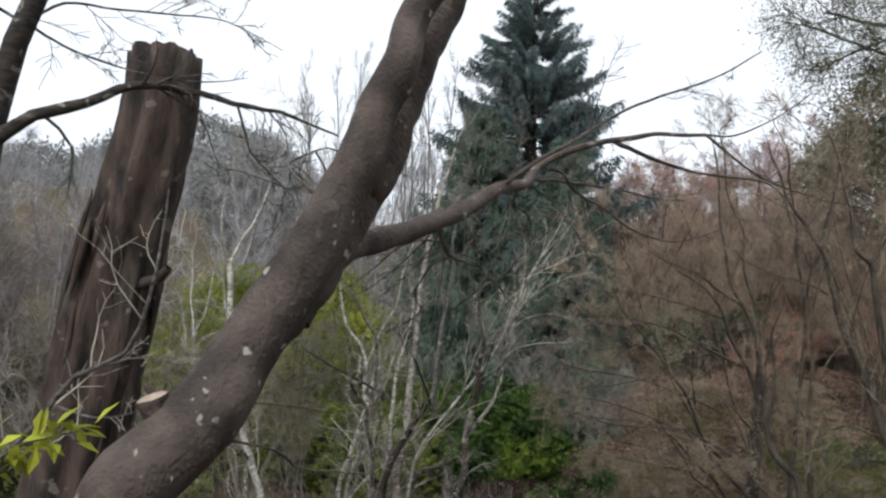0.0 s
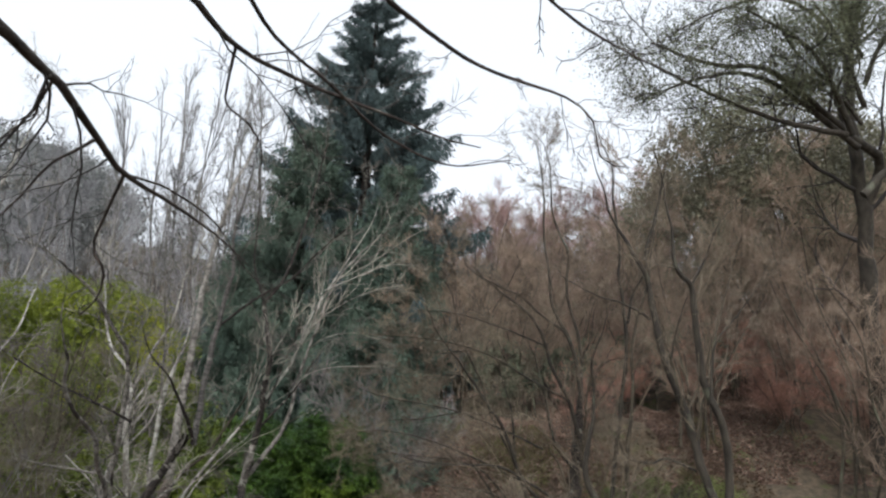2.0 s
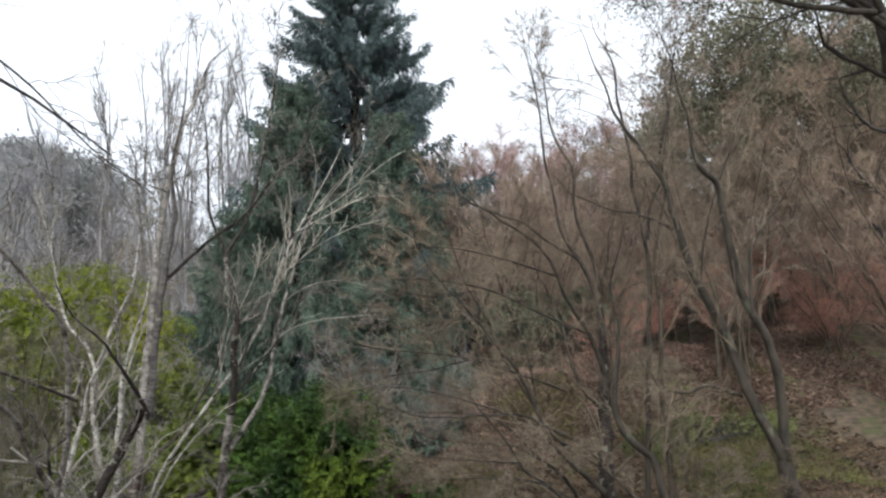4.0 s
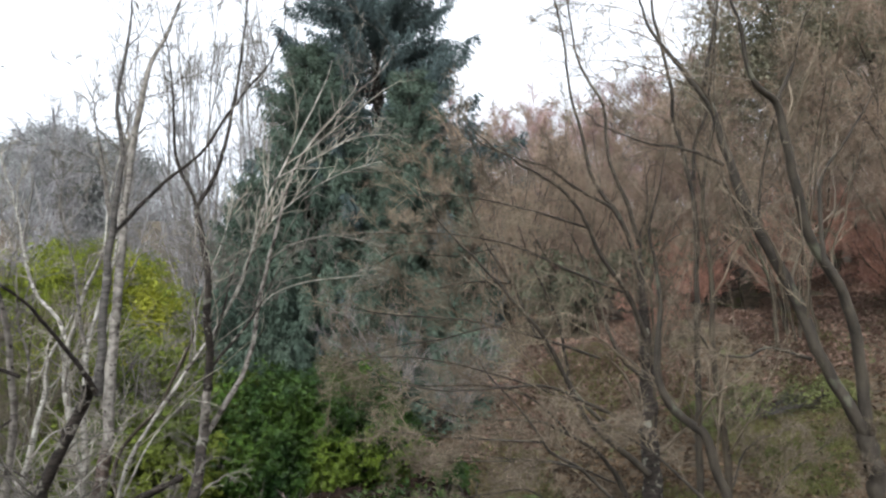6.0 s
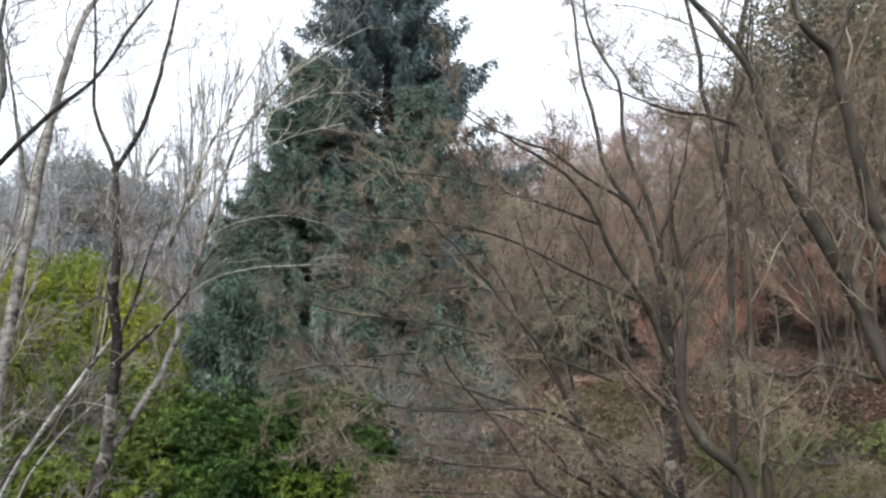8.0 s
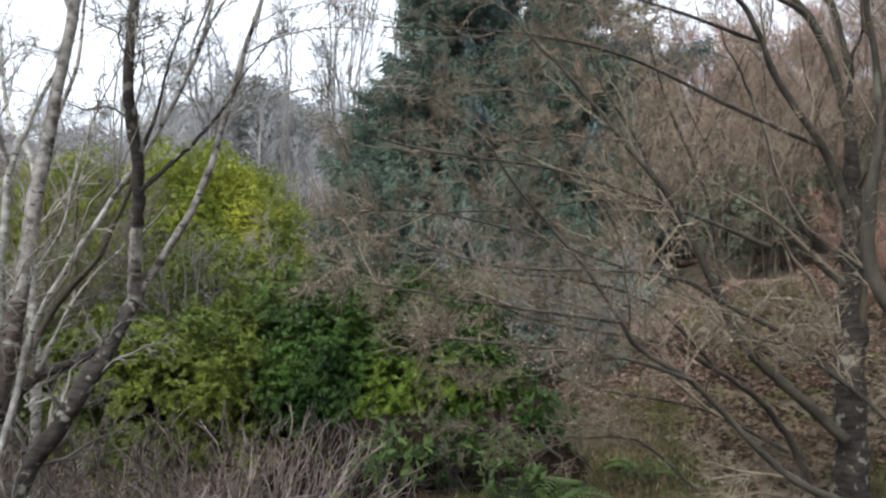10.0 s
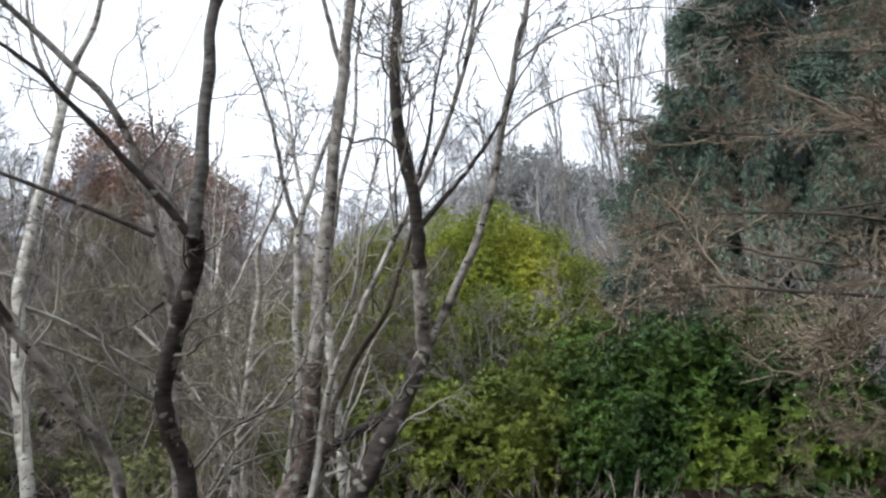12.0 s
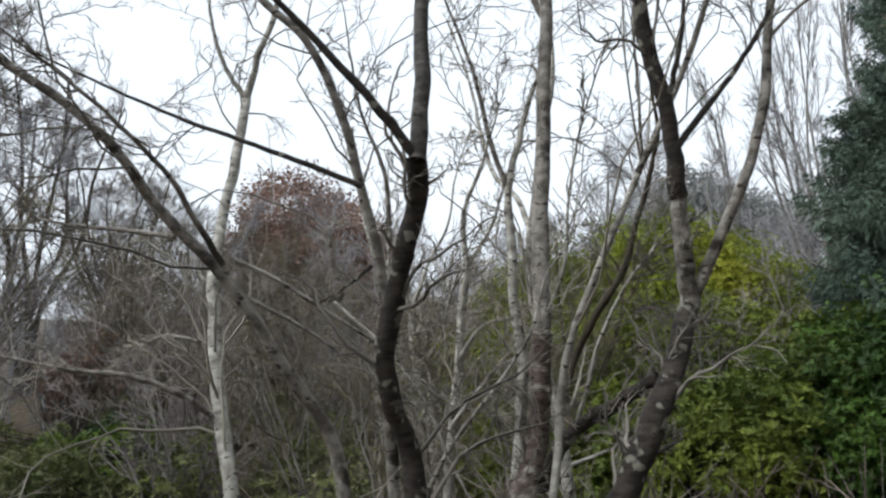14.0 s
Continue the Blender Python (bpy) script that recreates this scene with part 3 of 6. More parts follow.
# pale crooked sapling
tree("crooked_sapling", "thin pale crooked sapling beside the snag", [
    ("trunk", rooted([(-3.14, 5.17, 4.58), (-2.78, 5.11, 5.15), (-2.53, 5.08, 5.49), (-2.30, 5.07, 5.61), (-2.12, 5.05, 5.78), (-1.98, 4.99, 6.40), (-1.94, 4.95, 6.82)], 0, 0), 0.034, 0.008, None),
    ("branch", [(-2.53, 5.08, 5.49), (-2.15, 5.07, 5.64), (-1.88, 5.07, 5.63), (-1.61, 5.07, 5.61)], 0.012, 0.003, None),
    ("branch", [(-2.64, 5.10, 5.29), (-2.33, 5.11, 5.23), (-1.94, 5.10, 5.32)], 0.010, 0.003, None),
], [L(9, 0.3, 1.0, 0.3, 50, 0.03, 0.25, 6, 0.5, 0.002), L(5, 0.3, 1.0, 0.4, 45, 0.0, 0.25, 4, 0.6, 0.0018)],
    BARK_ASH, TWIG_PALE, 8)

# ---- the birch clump ----
BL = [L(12, 0.32, 1.0, 0.44, 46, 0.02, 0.25, 12, 0.28, 0.0034), L(8, 0.2, 1.0, 0.48, 46, 0.01, 0.28, 8, 0.5, 0.0024), L(4, 0.25, 1.0, 0.45, 42, 0.0, 0.22, 5, 0.55, 0.0016)]
tree("birch_tree", "birch with a dark bent trunk and long arching branch", [
    ("trunk_base", rooted([(-1.04, 13.99, 2.62), (-0.97, 13.78, 3.10), (-0.89, 13.64, 3.39), (-0.76, 13.56, 3.68), (-0.56, 13.51, 4.05), (-0.38, 13.45, 4.37), (-0.31, 13.37, 4.50)]), 0.078, 0.058, BARK_DARK),
    ("trunk", [(-0.18, 13.24, 4.41), (-0.15, 13.27, 4.87), (-0.12, 13.28, 5.40), (-0.03, 13.26, 6.13), (0.10, 13.24, 6.95)], 0.05, 0.026, BARK_ASH),
    ("branch", [(-0.07, 13.32, 6.07), (0.48, 13.14, 6.55), (0.98, 12.97, 6.88), (1.30, 12.81, 7.26), (1.73, 12.64, 7.68)], 0.024, 0.010, BARK_DARK),
    ("branch", [(-0.18, 13.24, 4.42), (-0.22, 13.04, 4.63), (-0.30, 12.80, 4.87), (-0.41, 12.51, 5.16), (-0.48, 12.29, 5.35), (-0.64, 11.99, 5.55)], 0.030, 0.010, BARK_DARK),
], BL, BARK_DARK, TWIG_BIRCH, 11, group="birch clump", reach=80, gnarl=0.6)
tree("birch_tree", "birch with ringed grey bark and forked dark top", [
    ("trunk_base", [to_ground((-0.32, 13.8)), *[(-0.04, 14.06, 1.81), (0.10, 14.28, 2.35)], *[(0.44, 14.40, 3.00), (0.49, 14.69, 3.38), (0.49, 14.96, 3.69)]], 0.085, 0.062, BARK_DARK),
    ("trunk_base", [(0.49, 14.96, 3.67), (0.53, 14.89, 3.89), (0.56, 14.82, 4.09), (0.61, 14.74, 4.36)], 0.06, 0.052, BARK_GREYBIRCH),
    ("trunk_base", [*[(0.61, 14.75, 4.32), (0.64, 14.69, 4.52), (0.68, 14.57, 4.89), (0.69, 14.40, 5.29), (0.74, 14.29, 5.69)], (0.54, 14.69, 6.63)], 0.053, 0.034, BARK_DARK),
    ("branch", [(0.54, 14.69, 6.63), *[(0.78, 14.59, 6.96), (0.91, 14.55, 7.28), (1.05, 14.50, 7.81), (1.19, 14.44, 8.48), (1.29, 14.38, 9.15)]], 0.030, 0.012, BARK_DARK),
    ("branch", [(0.54, 14.69, 6.63), *[(0.48, 14.63, 6.83), (0.32, 14.61, 7.25), (0.31, 14.56, 7.93), (0.28, 14.52, 8.54)]], 0.024, 0.010, BARK_DARK),
    ("branch", [*[(0.49, 14.96, 3.69), (0.68, 14.95, 3.97), (0.87, 14.94, 4.26), (1.10, 14.92, 4.66)], *[(1.22, 15.07, 5.38), (1.37, 15.08, 5.95), (1.53, 15.09, 6.52), (1.71, 15.10, 7.10), (1.98, 15.11, 7.53), (2.34, 15.11, 7.93), (2.69, 15.12, 8.26)]], 0.038, 0.009, BARK_GREYBIRCH),
    ("branch", [(1.20, 15.08, 5.31), (1.44, 15.19, 5.52), (1.87, 15.29, 5.65), (2.30, 15.40, 5.69), (2.83, 15.50, 5.72)], 0.013, 0.004, BARK_BIRCH),
    ("branch", [(1.37, 15.11, 5.95), (1.68, 15.27, 6.17), (2.19, 15.42, 6.28), (2.78, 15.57, 6.16)], 0.011, 0.004, BARK_BIRCH),
    ("branch", [(0.69, 14.65, 4.61), (0.87, 14.73, 4.83), (1.09, 14.82, 5.09), (1.28, 14.89, 5.38), (1.46, 14.92, 5.71)], 0.024, 0.008, None),
    ("branch", [(0.73, 14.56, 4.94), (0.86, 14.55, 5.27), (0.94, 14.51, 5.57), (1.09, 14.48, 6.00)], 0.018, 0.006, None),
], BL, BARK_DARK, TWIG_BIRCH, 12, group="birch clump", reach=80, gnarl=0.6)
tree("birch_tree", "straight pale birch with peeling ringed trunk", [
    ("trunk_base", [to_ground((-0.98, 14.3)), *[(-0.81, 14.50, 1.62), (-0.78, 14.69, 2.42)], *[(-0.86, 15.08, 2.93), (-0.68, 15.02, 3.69)]], 0.105, 0.078, BARK_RUSSET),
    ("trunk", [(-0.69, 15.03, 3.67), (-0.68, 15.09, 4.30), (-0.65, 15.16, 5.01), (-0.59, 15.23, 5.76), (-0.57, 15.32, 6.37), (-0.51, 15.37, 7.17), (-0.32, 15.42, 8.30)], 0.072, 0.040, BARK_GREYBIRCH),
    ("trunk", [(-1.12, 15.16, 2.65), (-1.08, 15.20, 3.02), (-1.02, 15.21, 3.49), (-1.02, 15.17, 3.97), (-0.98, 15.14, 4.52), (-0.96, 15.13, 4.95), (-0.89, 15.20, 5.30), (-0.77, 15.29, 5.74)], 0.055, 0.020, BARK_BIRCH),
    ("branch", [(-0.77, 15.65, 6.61), (-0.81, 15.54, 6.82), (-0.81, 15.38, 7.22), (-0.83, 15.14, 7.83)], 0.035, 0.012, None),
    ("branch", [(-0.97, 15.15, 4.90), (-0.99, 14.98, 5.27), (-0.97, 14.80, 5.81), (-1.00, 14.59, 6.31), (-1.03, 14.44, 6.62)], 0.026, 0.008, None),
    ("limb", [(-0.81, 15.04, 2.61), (-0.53, 14.96, 2.91), (-0.27, 14.93, 3.05), (-0.00, 14.92, 3.15), (0.25, 14.89, 3.27)], 0.055, 0.040, BARK_DARK),
    ("branch", [(-0.64, 15.21, 2.91), (-0.42, 15.15, 3.29), (-0.23, 15.10, 3.63), (0.01, 15.09, 3.94), (0.32, 15.15, 4.25)], 0.020, 0.007, BARK_BIRCH),
    ("branch", [(-0.40, 14.93, 2.98), (-0.66, 15.20, 3.12), (-0.71, 15.38, 3.42), (-0.62, 15.45, 3.63), (-0.42, 15.40, 3.84), (-0.14, 15.35, 4.1), (0.0, 15.31, 4.36), (0.16, 15.27, 4.65), (0.34, 15.18, 4.96)], (0.032, 0.03, 0.028, 0.024, 0.02, 0.014), 0.014, BARK_MAPLE),
    ("branch", [(-0.45, 14.88, 2.75), (-0.23, 15.04, 2.84), (-0.05, 15.18, 2.90), (0.14, 15.32, 3.00)], 0.014, 0.004, BARK_BIRCH),
], BL, BARK_GREYBIRCH, TWIG_BIRCH, 13, group="birch clump", reach=80, gnarl=0.6)
tree("birch_tree", "thin white birch with crossing low branches", [
    ("trunk_base", rooted([(-2.02, 15.38, 2.52), (-1.82, 15.29, 3.25), (-1.65, 15.22, 3.80), (-1.47, 15.15, 4.42)]), 0.05, 0.034, BARK_BIRCH),
    ("branch", [(-1.48, 15.16, 4.39), (-1.41, 15.07, 4.81), (-1.22, 15.10, 5.17), (-1.01, 15.12, 5.62)], 0.028, 0.008, None),
    ("branch", [(-1.48, 15.16, 4.39), (-1.25, 15.24, 4.70), (-1.04, 15.26, 5.16)], 0.018, 0.006, None),
    ("branch", [(-1.75, 15.13, 3.06), (-1.54, 15.23, 3.32), (-1.35, 15.31, 3.53), (-1.28, 15.37, 3.57)], 0.022, 0.01, None),
    ("branch", [(-1.89, 14.79, 2.26), (-1.59, 14.74, 2.68), (-1.28, 14.72, 3.01), (-0.95, 14.72, 3.27), (-0.59, 14.72, 3.62)], 0.024, 0.012, None),
    ("branch", [(-2.10, 14.23, 4.08), (-1.71, 14.45, 3.64), (-1.47, 14.57, 3.24), (-1.31, 14.65, 2.79), (-1.11, 14.76, 2.36)], 0.014, 0.010, None),
    ("branch", [(-1.65, 15.16, 3.60), (-1.45, 15.24, 3.86), (-1.25, 15.39, 3.94), (-1.06, 15.53, 4.02)], 0.02, 0.006, None),
], BL, BARK_BIRCH, TWIG_PALE, 14, group="birch clump", reach=80, gnarl=0.6)
tree("birch_tree", "slim birch with forked crooked crown", [
    ("trunk_base", rooted([(-3.30, 14.09, 2.52), (-3.58, 14.14, 3.28), (-3.84, 14.20, 4.03), (-4.07, 14.31, 4.75), (-4.23, 14.49, 5.43), (-4.32, 14.69, 6.23), (-4.45, 14.87, 6.98)]), 0.072, 0.05, BARK_BIRCH),
    ("branch", [(-4.45, 14.87, 6.98), (-4.21, 14.88, 7.53), (-4.00, 14.93, 7.90), (-3.79, 14.89, 8.47), (-3.49, 14.83, 9.36)], 0.045, 0.014, None),
    ("branch", [(-4.45, 14.87, 6.98), (-4.55, 14.61, 7.42), (-4.53, 14.41, 8.01), (-4.37, 14.27, 8.77)], 0.032, 0.010, None),
    ("branch", [(-3.59, 14.11, 3.25), (-3.63, 13.83, 3.45), (-3.80, 13.44, 3.63), (-4.04, 13.02, 3.70), (-4.33, 12.55, 3.82)], 0.03, 0.012, BARK_GREYBIRCH),
    ("branch", [(-3.89, 14.20, 3.98), (-4.20, 13.88, 4.08), (-4.57, 13.63, 3.89)], 0.018, 0.005, None),
], BL, BARK_BIRCH, TWIG_PALE, 15, group="birch clump", reach=80, gnarl=0.6)
tree("birch_tree", "grey leaning birch stem arching over the path", [
    ("trunk", rooted([(-1.21, 13.56, 2.61), (-1.16, 13.31, 3.11), (-1.17, 13.08, 3.40), (-1.16, 12.87, 3.67), (-1.16, 12.68, 3.88), (-1.21, 12.47, 4.04), (-1.22, 12.26, 4.26), (-1.21, 12.10, 4.44), (-1.22, 11.92, 4.58), (-1.27, 11.70, 4.75), (-1.38, 11.41, 4.94)]), 0.055, 0.022, None),
    ("branch", [(-1.08, 12.64, 3.89), (-1.04, 12.40, 4.15), (-0.98, 12.23, 4.31), (-1.02, 11.94, 4.55), (-1.08, 11.63, 4.77), (-1.09, 11.43, 4.87)], 0.02, 0.006, None),
    ("branch", [(-1.25, 12.42, 4.08), (-1.55, 12.21, 4.16), (-1.84, 12.02, 4.23), (-2.06, 11.87, 4.34)], 0.016, 0.005, None),
    ("branch", [(-1.38, 12.87, 4.05), (-1.32, 13.17, 3.94), (-1.22, 13.54, 3.73), (-1.18, 13.85, 3.58), (-1.11, 14.23, 3.29)], 0.016, 0.007, BARK_BIRCH),
    ("branch", [(-1.37, 12.97, 3.82), (-1.41, 13.33, 3.72), (-1.45, 13.73, 3.56), (-1.48, 14.16, 3.35)], 0.014, 0.006, BARK_BIRCH),
], BL[:2], BARK_GREYBIRCH, TWIG_BIRCH, 16, group="birch clump", reach=80, gnarl=0.6)
tree("birch_tree", "light grey birch stem leaning through the clump", [
    ("trunk", rooted([(-1.76, 14.50, 2.50), (-1.57, 14.30, 3.30), (-1.42, 14.16, 3.85), (-1.33, 13.98, 4.35), (-1.28, 13.79, 4.80), (-1.24, 13.58, 5.25), (-1.24, 13.39, 5.57), (-1.37, 13.10, 5.86), (-1.49, 12.81, 6.14)]), 0.06, 0.024, None),
    ("branch", [(-1.14, 13.69, 4.65), (-1.39, 13.40, 4.82), (-1.67, 13.09, 4.99), (-1.95, 12.78, 5.16), (-2.29, 12.38, 5.41), (-2.58, 12.02, 5.65)], 0.022, 0.007, BARK_DARK),
    ("branch", [(-1.20, 14.00, 4.44), (-1.14, 13.90, 4.83), (-1.17, 13.73, 5.22), (-1.14, 13.61, 5.61)], 0.02, 0.007, None),
    ("branch", [(-1.35, 13.96, 4.18), (-1.53, 13.85, 4.03), (-1.70, 13.74, 3.93)], 0.016, 0.005, BARK_DARK),
], BL, BARK_GREYBIRCH, TWIG_BIRCH, 17, group="birch clump", reach=80, gnarl=0.6)

tree("birch_tree", "slender pale stem leaning out of the clump", [
    ("trunk", [to_ground((-0.62, 14.25)), *[(-0.57, 14.92, 2.86), (-0.50, 14.90, 3.26), (-0.24, 14.86, 3.74), (0.09, 14.81, 4.21), (0.38, 14.77, 4.60), (0.70, 14.73, 5.02), (1.02, 14.68, 5.54), (1.16, 14.66, 5.87), (1.30, 14.63, 6.36), (1.53, 14.59, 6.91), (1.90, 14.53, 7.43), (2.18, 14.48, 8.04)]], 0.036, 0.009, None),
    ("branch", [(0.81, 14.72, 5.18), (1.09, 14.62, 5.63), (1.14, 14.56, 5.83), (1.38, 14.46, 6.34), (1.50, 14.36, 7.06), (1.48, 14.27, 7.64)], 0.014, 0.005, None),
    ("branch", [(1.03, 14.67, 5.54), (1.34, 14.69, 6.25), (1.84, 14.71, 6.71), (2.41, 14.74, 7.01), (2.98, 14.78, 7.17)], 0.012, 0.004, None),
    ("branch", [(1.52, 14.63, 6.92), (2.01, 14.70, 7.19), (2.58, 14.76, 7.47), (3.15, 14.83, 7.54)], 0.010, 0.004, None),
    ("branch", [(0.37, 14.80, 4.60), (0.50, 14.61, 5.00), (0.64, 14.41, 5.51), (0.97, 14.18, 6.18), (1.17, 13.96, 6.77)], 0.012, 0.004, None),
], [L(12, 0.3, 1.0, 0.36, 36, 0.06, 0.16, 7, 0.42, 0.0045), L(5, 0.2, 1.0, 0.45, 38, 0.04, 0.18, 5, 0.6, 0.0032)], BARK_BIRCH, TWIG_PALE, 18, group="birch clump", reach=60)

# ---- multi-stemmed trees on the bank ----
ML = [L(10, 0.15, 1.0, 0.42, 42, 0.025, 0.15, 9, 0.34, 0.004, flat=0.6), L(7, 0.12, 1.0, 0.46, 44, 0.012, 0.18, 6, 0.5, 0.003, flat=0.55), L(6, 0.15, 1.0, 0.5, 42, 0.008, 0.2, 4, 0.6, 0.0022, flat=0.6)]
tree("spreading_maple", "bare brown multi-stemmed maple with twiggy crown", [
    ("trunk", rooted([(7.05, 17.05, 1.42), (7.07, 16.97, 2.47), (7.05, 16.92, 3.09), (7.09, 16.87, 3.70), (7.10, 16.82, 4.40), (7.10, 16.75, 5.28), (7.10, 16.70, 6.07)]), (0.17, 0.15, 0.14, 0.11, 0.07, 0.02), 0.02, BARK_DARK),
    ("branch", [(7.09, 16.74, 5.46), (6.92, 16.70, 6.26), (6.77, 16.68, 6.62), (6.45, 16.68, 7.09), (6.34, 16.66, 7.44), (6.30, 16.63, 7.89), (6.21, 16.62, 8.24), (6.11, 16.59, 8.69), (6.10, 16.55, 9.22), (6.01, 16.51, 9.93)], 0.044, 0.014, None),
    ("branch", [(7.10, 16.70, 6.07), (6.94, 16.66, 6.79), (6.76, 16.64, 7.24), (6.67, 16.61, 7.77), (6.66, 16.56, 8.39), (6.47, 16.55, 8.75), (6.28, 16.54, 9.21), (6.19, 16.49, 9.91)], 0.040, 0.014, None),
    ("branch", [(6.92, 16.70, 6.26), (6.65, 16.59, 6.68), (6.28, 16.51, 6.88), (5.92, 16.43, 7.10), (5.57, 16.34, 7.35), (5.22, 16.26, 7.43), (4.55, 16.20, 7.70)], 0.032, 0.010, None),
    ("branch", [(7.08, 16.71, 4.58), (6.78, 16.58, 5.28), (6.36, 16.47, 5.91), (6.18, 16.36, 6.33), (5.89, 16.25, 6.80), (5.59, 16.16, 7.05), (5.16, 16.08, 7.30), (4.67, 16.00, 7.60)], 0.048, 0.010, None),
    ("branch", [(6.94, 16.78, 2.43), (6.42, 16.67, 2.91), (5.98, 16.56, 3.30), (5.78, 16.43, 3.66), (5.54, 16.29, 4.18), (5.35, 16.16, 4.53), (5.12, 16.04, 4.86), (4.87, 15.92, 5.12), (4.55, 15.80, 5.53), (4.24, 15.68, 5.85), (3.72, 15.57, 6.41)], 0.056, 0.011, None),
    ("branch", [(7.06, 16.73, 2.90), (6.65, 16.52, 3.17), (6.25, 16.30, 3.47), (5.70, 16.11, 3.73), (5.17, 15.90, 3.98), (4.35, 15.75, 4.01), (3.55, 15.59, 4.05), (2.80, 15.41, 4.26)], 0.036, 0.006, None),
    ("branch", [(7.08, 16.82, 3.10), (7.16, 16.75, 3.88), (7.20, 16.68, 4.74), (7.23, 16.62, 5.61), (7.57, 16.54, 6.20)], 0.036, 0.012, BARK_MAPLE),
    ("branch", [(7.03, 16.76, 3.89), (6.67, 16.77, 4.26), (6.44, 16.75, 4.80), (6.27, 16.71, 5.51), (6.01, 16.68, 6.22)], 0.032, 0.010, None),
    ("branch", [(6.78, 16.58, 5.28), (5.84, 16.29, 5.66), (4.80, 16.00, 6.10), (3.73, 15.73, 6.28), (2.56, 15.48, 6.29)], 0.024, 0.005, None),
    ("branch", [(6.22, 16.50, 4.30), (5.15, 16.22, 4.70), (4.06, 15.94, 5.01), (2.87, 15.69, 5.16), (2.06, 15.39, 5.38)], 0.024, 0.005, None),
    ("branch", [(5.84, 16.59, 3.64), (4.77, 16.25, 4.08), (3.61, 15.93, 4.45), (2.68, 15.60, 4.56), (2.01, 15.27, 4.43)], 0.022, 0.005, None),
    ("branch", [(6.25, 16.55, 6.36), (5.29, 16.15, 6.60), (4.17, 15.77, 6.81), (3.20, 15.39, 6.78)], 0.022, 0.005, None),
    ("branch", [(7.09, 16.77, 5.11), (7.32, 16.71, 5.62), (7.61, 16.64, 6.12), (8.15, 16.59, 6.26)], 0.024, 0.008, None),
], ML, BARK_STEM, TWIG_MAPLE, 21, reach=70, gnarl=0.6, fuzz=(9000, 0.13), tuft=(LEAF_BUD, 2200, 0.016, 2))
tree("spreading_maple", "bare maple with S-curved grey-brown stems", [
    ("trunk", rooted([(7.39, 15.08, 1.74), (7.36, 15.04, 2.33), (7.27, 15.02, 2.70), (7.16, 15.01, 2.96), (7.11, 14.99, 3.22), (6.99, 14.99, 3.38), (6.74, 15.00, 3.54), (6.61, 15.00, 3.77), (6.55, 14.98, 4.03), (6.52, 14.96, 4.36), (6.61, 14.91, 4.94), (6.58, 14.86, 5.60)]), (0.082, 0.072, 0.066, 0.06, 0.052, 0.04, 0.026), 0.026, None),
    ("trunk", rooted([(7.41, 15.28, 1.76), (7.48, 15.21, 2.58), (7.45, 15.16, 3.33), (7.41, 15.11, 3.93), (7.37, 15.08, 4.38), (7.42, 15.04, 4.90), (7.44, 14.99, 5.57), (7.37, 14.95, 6.17), (7.46, 14.89, 6.91), (7.65, 14.82, 7.65)]), 0.06, 0.02, BARK_MAPLE),
    ("trunk", rooted([(7.28, 15.79, 1.71), (7.32, 15.71, 2.81), (7.37, 15.62, 3.91), (7.42, 15.55, 4.85), (7.50, 15.44, 6.26), (7.47, 15.40, 6.81), (7.38, 15.38, 7.13), (7.31, 15.36, 7.53), (7.27, 15.32, 8.16), (7.22, 15.29, 8.63), (7.07, 15.24, 9.43)]), 0.055, 0.022, None),
    ("branch", [(7.50, 15.39, 6.85), (7.57, 15.34, 7.43), (7.76, 15.30, 7.81), (7.87, 15.25, 8.35), (7.99, 15.18, 9.05)], 0.03, 0.012, None),
    ("branch", [(7.28, 14.85, 2.16), (6.90, 14.87, 2.48), (6.70, 14.87, 2.70), (6.30, 14.88, 3.09), (5.96, 14.89, 3.33)], 0.03, 0.012, None),
    ("branch", [(7.11, 14.58, 1.97), (6.81, 14.46, 2.11), (6.22, 14.36, 2.31), (5.71, 14.25, 2.51), (5.35, 14.12, 2.83), (5.07, 13.98, 3.13), (4.72, 13.85, 3.34), (4.57, 13.71, 3.52), (4.32, 13.57, 3.89), (4.12, 13.43, 4.07), (3.93, 13.29, 4.32)], 0.035, 0.007, None),
    ("branch", [(4.98, 13.68, 3.19), (4.53, 13.61, 3.33), (4.21, 13.54, 3.36), (3.72, 13.48, 3.41), (3.18, 13.42, 3.44)], 0.014, 0.005, None),
    ("branch", [(4.54, 13.59, 3.54), (3.92, 13.54, 3.62), (3.32, 13.49, 3.71), (2.73, 13.44, 3.82)], 0.014, 0.005, None),
    ("branch", [(7.25, 14.77, 1.97), (7.62, 14.72, 2.23), (7.85, 14.68, 2.50), (8.00, 14.65, 2.70), (8.30, 14.61, 2.89)], 0.02, 0.007, None),
    ("branch", [(7.39, 14.91, 2.56), (7.56, 14.87, 2.99), (7.87, 14.83, 3.18), (8.31, 14.78, 3.30)], 0.016, 0.006, None),
], ML, BARK_STEM, TWIG_MAPLE, 22, reach=70, gnarl=0.6, fuzz=(9000, 0.12), tuft=(LEAF_BUD, 2200, 0.016, 2))
